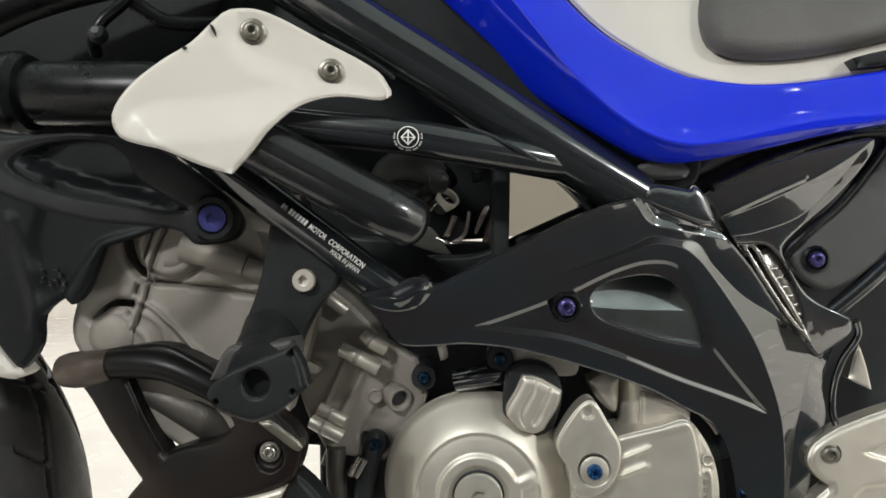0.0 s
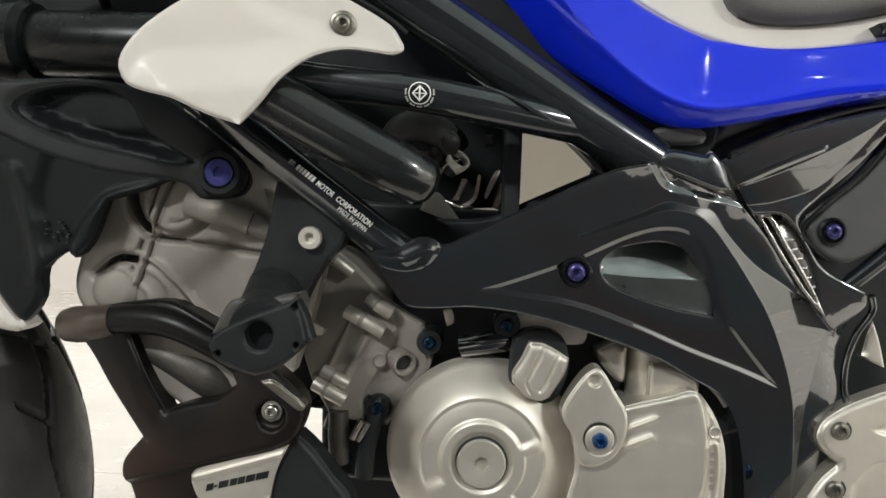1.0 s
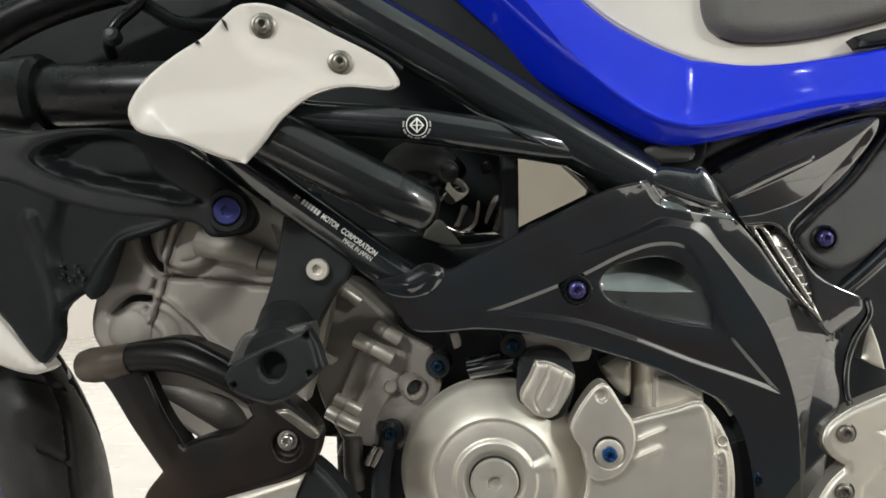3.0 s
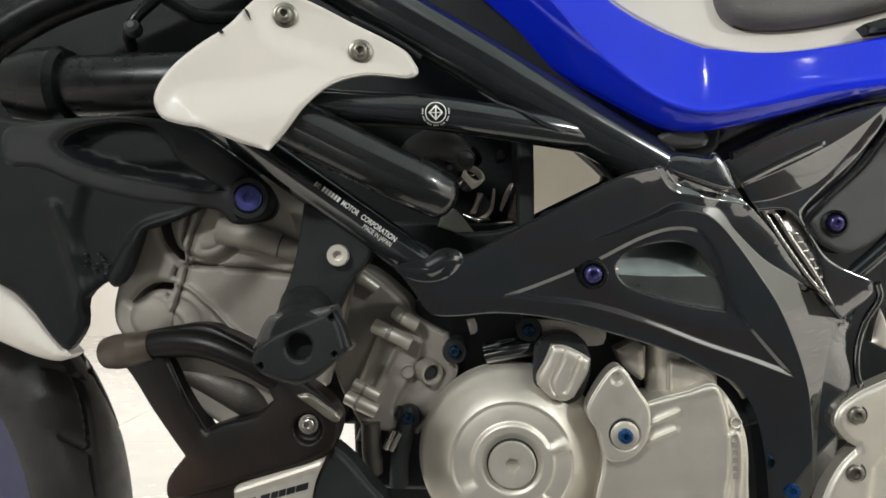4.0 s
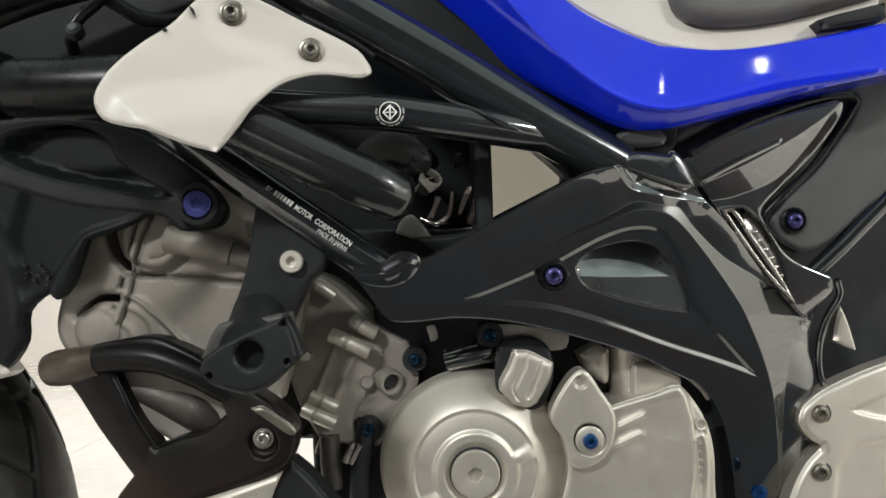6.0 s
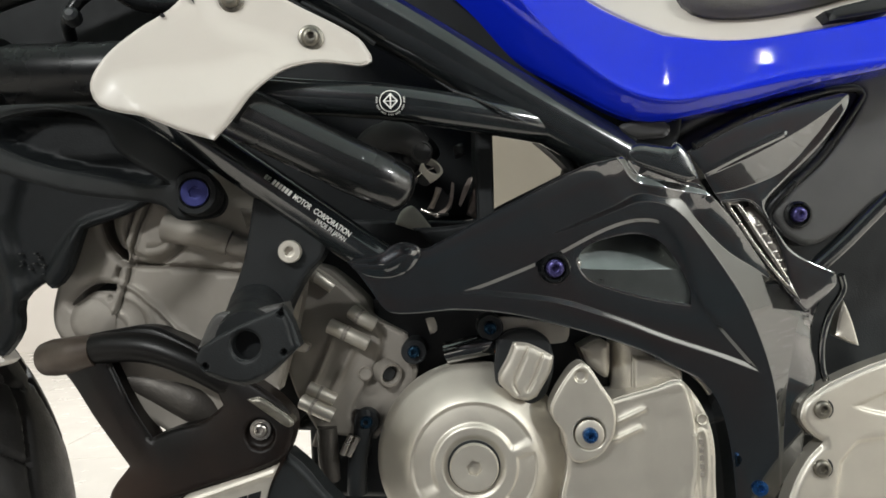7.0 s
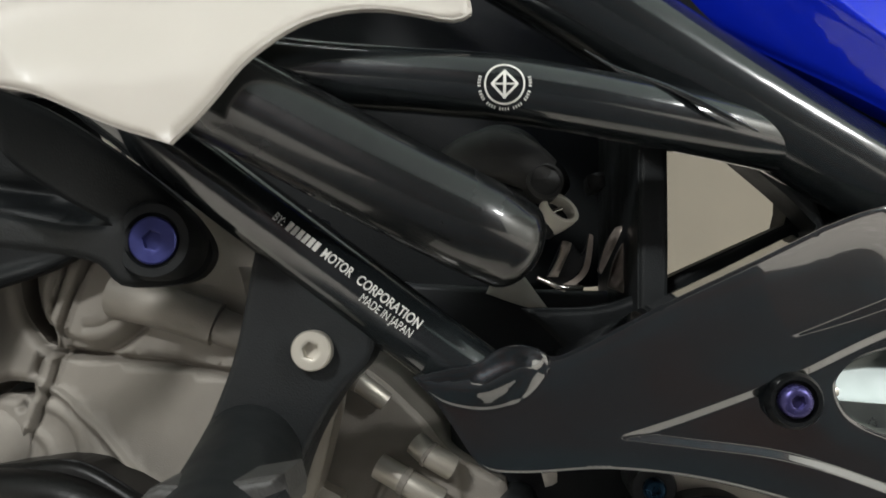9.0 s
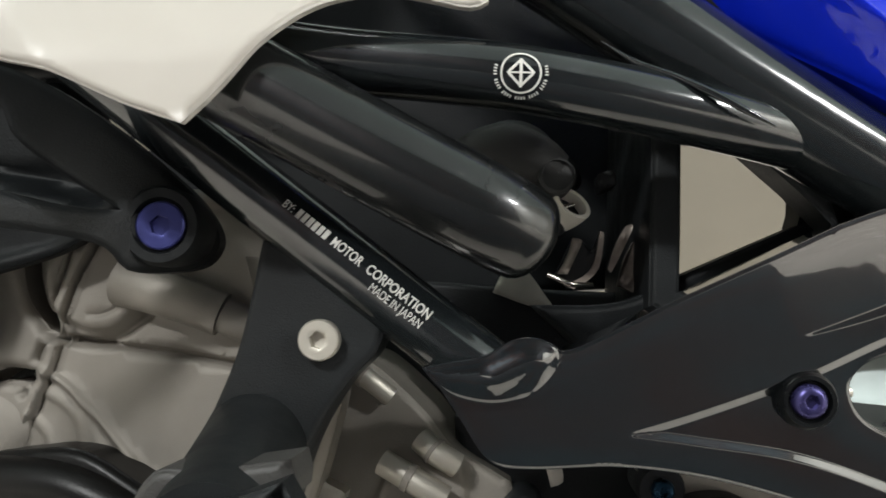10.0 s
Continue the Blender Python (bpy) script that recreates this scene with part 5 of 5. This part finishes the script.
BB = (-0.1647, 0.534, 0.6011)
lathe("bolt_cup", [(0.0165, -0.02), (0.0165, 0.001), (0.015, 0.0035), (0.0115, 0.0035), (0.0105, 0.0), (0.001, 0.0)], (BB[0], BB[1] + 0.002, BB[2]), (0.1, -1, 0), PLASTIC, arm, "")
bolt((BB[0], BB[1] + 0.002, BB[2]), 0.0098, BLUEBOLT, arm, "blue anodised bolt with a small socket", way=(0.1, -1, 0), high=0.16, button=False)
FB = (0.0909, 0.546, 0.5387)
lathe("bolt_cup", [(0.0112, -0.01), (0.0112, 0.001), (0.0098, 0.004), (0.0082, 0.004), (0.0075, 0.001), (0.001, 0.001)], FB, (0, -1, 0), RUBBER, plate, "")
bolt((FB[0], FB[1] - 0.001, FB[2]), 0.0066, VIOLET, plate, "violet-blue anodised socket bolt", high=0.4)
tube("bolt_stub", [(0.0988, 0.552, 0.539), (0.1101, 0.556, 0.5418)], 0.0028, STEEL, plate, sides=14)

# front end: hoses, horn, tyre and mudguard
horn = lathe("horn", [(0.0225, -0.03), (0.0247, -0.02), (0.0247, 0.07), (0.0235, 0.076), (0.029, 0.0775), (0.0325, 0.084), (0.031, 0.105), (0.027, 0.124), (0.024, 0.127), (0.012, 0.128)], (-0.245, 0.575, 0.6973), (-1, 0.05, 0.02), RUBBER, bike, "black cylindrical housing ahead of the trim")
tube("radiator_hose", [(-0.4798, 0.62, 0.6785), (-0.4266, 0.62, 0.7404), (-0.3777, 0.625, 0.7738), (-0.3236, 0.63, 0.7948), (-0.2509, 0.64, 0.8141), (-0.1612, 0.65, 0.8354)], 0.017, RUBBER, bike, "thick black radiator hose")
tube("control_cable", [(-0.3512, 0.6, 0.8228), (-0.2983, 0.6, 0.8006), (-0.2549, 0.61, 0.7774), (-0.2298, 0.62, 0.7644), (-0.1884, 0.63, 0.765)], 0.006, RUBBER, bike, "black control cable")
tube("brake_hose", [(-0.2813, 0.6, 0.733), (-0.2786, 0.59, 0.7445), (-0.2709, 0.59, 0.7581), (-0.2554, 0.6, 0.7792), (-0.2386, 0.61, 0.82)], 0.005, RUBBER, bike, "black hose")
lathe("hose_joint", [(0.007, 0), (0.0075, 0.004), (0.006, 0.009), (0.003, 0.011)], (-0.2747, 0.592, 0.7457), (0.1, -1, 0.3), DARKMETAL, bike, "small dark hose joint")
# Dark backing sheet for the shade behind horn and hoses.
relief("steering_stem", [(-0.6275, 0.993, 1), (-0.1639, 0.9629, 1), (-0.2156, 0.792), (-0.2858, 0.7396), (-0.3733, 0.6988), (-0.6369, 0.6999, 1)], 0.70, SHADEBLACK, bike, "dark backing sheet for the shaded steering head", depth=0.04, step=0.02)

AX, AY, AZ = -0.648, 0.705, 0.30
wheel = tagged(new("front_wheel"), "front wheel with a worn sports tyre and blue rim")
wheel.parent = bike
verts, faces, NA, NS = [], [], 1200, 84
for i in range(NA):
    th = 2 * math.pi * i / NA
    for j in range(NS):
        s = j / (NS - 1) * 2 - 1
        ang = s * 1.75
        yy = 0.061 * math.sin(ang)
        u = (th * 9 / (2 * math.pi)) % 1.0
        sweep = abs(abs(s) - (0.24 + 0.09 * math.sin(6.28 * u))) * 0.1
        sipe = abs(u - 0.35 - 0.5 * (abs(s) - 0.25)) * 0.2 if 0.30 < abs(s) < 0.56 else 1
        sipe2 = abs(u - 0.80 - 0.4 * (abs(s) - 0.3)) * 0.2 if 0.06 < abs(s) < 0.42 else 1
        rr = 0.252 + 0.048 * math.cos(ang) - 0.0055 * math.exp(-(min(sweep, sipe, sipe2) / 0.0028) ** 2)
        verts.append((AX + rr * math.cos(th), AY + yy, AZ + rr * math.sin(th)))
for i in range(NA):
    for j in range(NS - 1):
        a0, b0 = i * NS + j, ((i + 1) % NA) * NS + j
        faces.append((a0, a0 + 1, b0 + 1, b0))
link_mesh("tyre", verts, faces, TYRE, wheel, "black sports tyre with swept grooves")
lathe("rim", [(0.247, -0.057), (0.251, -0.05), (0.225, -0.035), (0.205, -0.02), (0.20, 0.02), (0.225, 0.035), (0.236, 0.045), (0.232, 0.05), (0.19, 0.04), (0.185, 0), (0.19, -0.04), (0.232, -0.05)], (AX, AY, AZ), (0, 1, 0), RIMBLUE, wheel, "dark blue cast rim", 96)
for k in range(5):
    w = 2 * math.pi * k / 5 + 0.25
    tube("spoke", [(AX + 0.03 * math.cos(w), AY - 0.02, AZ + 0.03 * math.sin(w)), (AX + 0.11 * math.cos(w), AY - 0.03, AZ + 0.11 * math.sin(w)), (AX + 0.2 * math.cos(w), AY - 0.035, AZ + 0.2 * math.sin(w))], [0.018, 0.012, 0.016], RIMBLUE, wheel, sides=16)
lathe("hub", [(0.04, -0.05), (0.042, -0.04), (0.035, 0), (0.042, 0.04), (0.02, 0.05)], (AX, AY, AZ), (0, 1, 0), DARKMETAL, wheel)
relief("front_mudguard", [(-0.5107, 0.6664, 1), (-0.4278, 0.5918), (-0.3732, 0.5421), (-0.3461, 0.5148), (-0.3282, 0.4944), (-0.3184, 0.4826, 1), (-0.3259, 0.4778), (-0.347, 0.4821), (-0.3746, 0.4937), (-0.4301, 0.5153), (-0.5142, 0.5531, 1)], 0.556, WHITE, bike, "white front mudguard edge", r=0.004, depth=0.02, crown=0.006, crown_width=0.02, step=0.006)

# throttle bodies and clutter behind the frame opening
thr = lathe("throttle_body", [(0.026, -0.03), (0.026, 0.01), (0.023, 0.02), (0.018, 0.026), (0.006, 0.028)], (-0.0259, 0.63, 0.6377), (0.15, -1, 0.2), DARKMETAL, bike, "dark throttle body in the shadow of the frame")
tube("fuel_rail", [(-0.054, 0.6, 0.6301), (-0.043, 0.595, 0.6412), (-0.0272, 0.592, 0.6449), (-0.013, 0.592, 0.6404), (-0.0039, 0.594, 0.6342)], [0.008, 0.011, 0.0125, 0.0115, 0.010], GREYPLASTIC, thr, "black curved fuel pipe")
lathe("pipe_end", [(0.0085, -0.01), (0.0085, 0.002), (0.007, 0.0035), (0.0066, 0.001), (0.0005, 0.001)], (-0.0036, 0.585, 0.631), (0.1, -1, 0.1), GREYPLASTIC, thr)
tube("hose_clip", [(-0.0017, 0.6, 0.613), (0.0003, 0.596, 0.6154), (0.0027, 0.591, 0.6181), (0.004, 0.588, 0.6197)], [0.0068, 0.0082, 0.0092, 0.0095], CREAM, thr, "white plastic hose clip", bore=0.78, sides=30, squash=0.7)
tube("hose_stub", [(-0.005, 0.602, 0.6116), (0.0001, 0.597, 0.6163), (0.002, 0.594, 0.6185)], 0.0072, DARKMETAL, thr, sides=20)
BROWNED = material("browned_steel", (0.46, 0.40, 0.35), 0.42, metal=0.7, grain=0.2, grain_scale=700, mottle=0.5, mottle_scale=60, rough_var=0.1)
relief("linkage_bracket", [(0.0062, 0.6062, 1), (0.0105, 0.6051), (0.0153, 0.5992), (0.0196, 0.6095, 1), (0.0211, 0.6073), (0.0179, 0.5895, 1), (0.0112, 0.583), (0.004, 0.5814, 1), (0.0019, 0.5857), (-0.0018, 0.5883, 1)], 0.612, DARKMETAL, thr, "", r=0.002, depth=0.012, step=0.003)
relief("linkage_strip", [(0.0056, 0.6054, 1), (0.0101, 0.6043), (0.0064, 0.5947), (0.0035, 0.5881, 1), (-0.0015, 0.5881, 1), (0.003, 0.5961)], 0.606, BROWNED, thr, "browned steel linkage strip", r=0.002, depth=0.005, step=0.003)
relief("linkage_strip", [(0.0185, 0.6088, 1), (0.0204, 0.6078), (0.0179, 0.5908), (0.0127, 0.585), (0.0064, 0.581, 1), (0.0017, 0.5828, 1), (0.0109, 0.5871), (0.0156, 0.5929)], 0.606, BROWNED, thr, "browned steel linkage strip", r=0.0015, depth=0.005, step=0.003)
relief("linkage_strip", [(0.0325, 0.6128, 1), (0.0357, 0.6134), (0.0346, 0.6093), (0.0297, 0.5983), (0.0254, 0.5898, 1), (0.0238, 0.5915), (0.0281, 0.6051)], 0.618, BROWNED, thr, "", r=0.0015, depth=0.005, step=0.003)
relief("linkage_cover", [(0.0386, 0.6074, 1), (0.0501, 0.6033, 1), (0.0453, 0.5921), (0.0378, 0.5804, 1), (0.0302, 0.5837, 1), (0.033, 0.5962)], 0.628, BROWNED, thr, "browned cover plate in the shadow", r=0.002, depth=0.008, step=0.003, feats=[pocket([(0.0358, 0.6074, 1), (0.0473, 0.6038, 1), (0.0426, 0.5921), (0.0351, 0.5795, 1), (0.0274, 0.5836, 1)], 0.004, 0.003)])
tube("linkage_rod", [(-0.0063, 0.6, 0.5873), (0.004, 0.598, 0.5831), (0.0147, 0.605, 0.5828)], 0.0014, STEEL, thr, sides=12)
relief("sensor_block", [(0.0208, 0.6421, 1), (0.0289, 0.6444), (0.0303, 0.6368, 1), (0.0225, 0.6339)], 0.64, GREYPLASTIC, thr, "", r=0.003, depth=0.02, step=0.003)
relief("linkage_plate", [(-0.034, 0.5799, 1), (-0.0284, 0.5914), (-0.019, 0.5964), (-0.012, 0.5906), (-0.0043, 0.5803), (0.0034, 0.57, 1), (-0.012, 0.5725)], 0.69, CREAM, thr, "bright cream linkage plate", r=0.002, depth=0.006, crown=0.002, crown_width=0.006, step=0.003)
tube("hose_clamp", [(-0.0107, 0.596, 0.6089), (-0.007, 0.593, 0.6133), (-0.0013, 0.592, 0.6172), (0.0048, 0.594, 0.6196)], 0.0011, STEEL, thr, "thin bright wire clamp", sides=12)
tube("rubber_boot", [(-0.0213, 0.618, 0.6209), (-0.0099, 0.612, 0.6301), (-0.0002, 0.618, 0.6399)], [0.012, 0.0145, 0.013], RUBBER, thr, "black rubber boot", sides=28)
relief("inner_guard", [(-0.0141, 0.5728, 1), (0.0272, 0.5753), (0.0603, 0.5906), (0.1255, 0.6206, 1), (0.1325, 0.6012), (0.0901, 0.5781), (0.0143, 0.5466, 1)], 0.60, SHADEBLACK, bike, "black inner guard under the opening", r=0.004, depth=0.02, step=0.006)

relief("inner_stay", [(0.0391, 0.71, 1), (0.0511, 0.71, 1), (0.0511, 0.607), (0.0502, 0.5677, 1), (0.0374, 0.5676, 1)], 0.583, PLASTIC, bike, "black upright stay behind the frame", r=0.003, depth=0.165, step=0.004)
# Dark backing piece, added to fill the shaded gap between the tubes.
relief("gap_backing", [(0.0875, 0.6465, 1), (0.0987, 0.6385), (0.1096, 0.6255), (0.1076, 0.6126, 1), (0.1249, 0.5935, 1), (0.1545, 0.6037, 1), (0.1562, 0.6601, 1), (0.0916, 0.6608, 1)], 0.60, SHADEBLACK, bike, "dark backing piece in the gap behind the tubes", r=0.004, depth=0.02, step=0.006)

# decals wrapped round the tubes


def wrap(name, flat, path, radius, along, mat, parent, label=""):
    """Lays flat faces (u along the tube, v across it) on a tube, their origin in front of the place `along`."""
    p = path_points(path, 24)
    k = int(np.argmin(np.linalg.norm(p[:, [0, 2]] - np.array([along[0], along[2]]), axis=1)))
    t = p[min(k + 1, len(p) - 1)] - p[max(k - 1, 0)]
    t /= np.linalg.norm(t)
    n = np.array([0, -1.0, 0])
    n -= t * (n @ t)
    n /= np.linalg.norm(n)
    s = np.cross(n, t)
    if s[2] < 0:
        s = -s
    turn = math.asin(max(-0.95, min(0.95, (np.array(along) - p[k]) @ s / radius)))
    verts = []
    for u, v in flat[0]:
        w = v / radius + turn
        verts.append(p[k] + t * u + (radius + 0.0005) * (math.cos(w) * n + math.sin(w) * s))
    me = bpy.data.meshes.new(name)
    me.from_pydata([tuple(v) for v in verts], [], flat[1])
    me.materials.append(mat)
    ob = new(name, me)
    ob.parent = under(parent)
    return tagged(ob, label)


def strip(points, width, closed=True):
    line = np.array(points, float)
    a, b = offset_line(line, width / 2, closed), offset_line(line, -width / 2, closed)
    n = len(line)
    return [tuple(q) for q in a] + [tuple(q) for q in b], [(i, (i + 1) % n, n + (i + 1) % n, n + i) for i in range(n if closed else n - 1)]


def join_flat(*flats):
    verts, faces = [], []
    for v, f in flats:
        k = len(verts)
        verts += v
        faces += [tuple(i + k for i in q) for q in f]
    return verts, faces


def turned(flat, angle, du=0.0, dv=0.0):
    c, s = math.cos(angle), math.sin(angle)
    return [(u * c - v * s + du, u * s + v * c + dv) for u, v in flat[0]], flat[1]


LOGO = (-0.0213, 0.511, 0.657)
ring = strip([(0.0072 * math.cos(2 * math.pi * k / 60), 0.0072 * math.sin(2 * math.pi * k / 60)) for k in range(60)], 0.0007)
diamond = strip([(0.0047 * (1 - abs(k % 10) / 10.0) * q[0] + 0.0047 * (abs(k % 10) / 10.0) * q[2], 0.0047 * (1 - (k % 10) / 10.0) * q[1] + 0.0047 * ((k % 10) / 10.0) * q[3]) for q in ((1, 0, 0, 1), (0, 1, -1, 0), (-1, 0, 0, -1), (0, -1, 1, 0)) for k in range(10)], 0.0009)
post = strip([(0, -0.0052 + 0.0013 * k) for k in range(9)], 0.0011, False)
bar = strip([(-0.0044 + 0.0011 * k, 0) for k in range(9)], 0.0006, False)
dashes = []
for k in range(34):
    w = math.radians(165 + k * 210 / 33)
    if k % 5 != 4:
        dashes.append(strip([(rr * math.cos(w), rr * math.sin(w)) for rr in (0.0088, 0.0094, 0.01)], 0.0005, False))
tilt = math.radians(7)
wrap("round_decal", turned(join_flat(ring, diamond, post, bar, *dashes), tilt), CROSS_PATH, 0.0128, LOGO, DECAL, cross_tube, "silver round approval decal")


def text_flat(body, size, shear=0.0, bold=0.0):
    cu = bpy.data.curves.new("lettering", "FONT")
    cu.body, cu.size, cu.offset, cu.shear = body, size, bold, shear
    ob = bpy.data.objects.new("lettering", cu)
    me = bpy.data.meshes.new_from_object(ob)
    flat = ([(v.co.x, v.co.y) for v in me.vertices], [tuple(f.vertices) for f in me.polygons])
    width = max(v[0] for v in flat[0])
    bpy.data.objects.remove(ob)
    return flat, width


def rect(u0, v0, u1, v1, n=1):
    return [(u0 + (u1 - u0) * k / n, v) for v in (v0, v1) for k in range(n + 1)], [(k, k + 1, n + 2 + k, n + 1 + k) for k in range(n)]


def fitted(body, u0, u1, v0, high, bold=0.0):
    flat, width = text_flat(body, 1.0, bold=bold)
    top = max(v[1] for v in flat[0])
    return [(u0 + v[0] / width * (u1 - u0), v0 + v[1] / top * high) for v in flat[0]], flat[1]


TEXT = (-0.081, 0.531, 0.5871)
lines = [fitted("BY:", -0.0402, -0.0352, -0.0016, 0.0034), fitted("MOTOR", -0.0155, -0.0005, -0.0019, 0.0040, 0.02), fitted("CORPORATION", 0.0022, 0.0332, -0.0019, 0.0040, 0.02),
         fitted("MADE IN JAPAN", 0.0075, 0.0325, -0.0066, 0.0033)]
lines += [rect(-0.0333 + 0.0027 * k, -0.0019, -0.0333 + 0.0027 * k + 0.0020, 0.0021) for k in range(6)]
wrap("lettering", join_flat(*lines), LOW_PATH, 0.0138, TEXT, DECAL, low_tube, "silver printed maker's lettering")

# floor tiles, added pendant lights and ceiling downlights
tile_mesh = box("tile", (0, 0, -0.012), (0.597, 0.597, 0), TILE, floor, "", 0.0015)
for i in range(14):
    for j in range(14):
        if i or j:
            ob = new("tile", tile_mesh.data)
            ob.parent = floor
        else:
            ob = tile_mesh
        ob.location = (-4.19 + 0.6 * i, -3.19 + 0.6 * j, 0)
lamp = tagged(new("added_pendant"), "unseen pendant light, added to light the room", "ceiling light", "ceiling lights")
box("housing", (-0.34, -0.18, -0.03), (0.34, 0.18, 0.03), LAMPBODY, lamp, "", 0.006)
for rx in (-0.25, 0.25):
    tube("hanger", [(rx, 0, 0.03), (rx, 0, 0.2), (rx, 0, 0.36)], 0.006, LAMPBODY, lamp, sides=12, k=2)
lamp.location = (*LAMPS[0], 2.64)
for at in LAMPS[1:]:
    copy_thing(lamp, pose(*at, 2.64))
spot = tagged(new("downlight"), "small round recessed ceiling downlight", "downlight", "ceiling downlights")
lathe("ring", [(0.085, 0), (0.085, -0.012), (0.075, -0.02), (0.062, -0.02), (0.06, -0.004), (0.002, -0.002)], (0, 0, 0), (0, 0, 1), LAMPBODY, spot)
spot.location = (*SPOTS[0], 3.0)
for at in SPOTS[1:]:
    copy_thing(spot, pose(*at, 3.0))
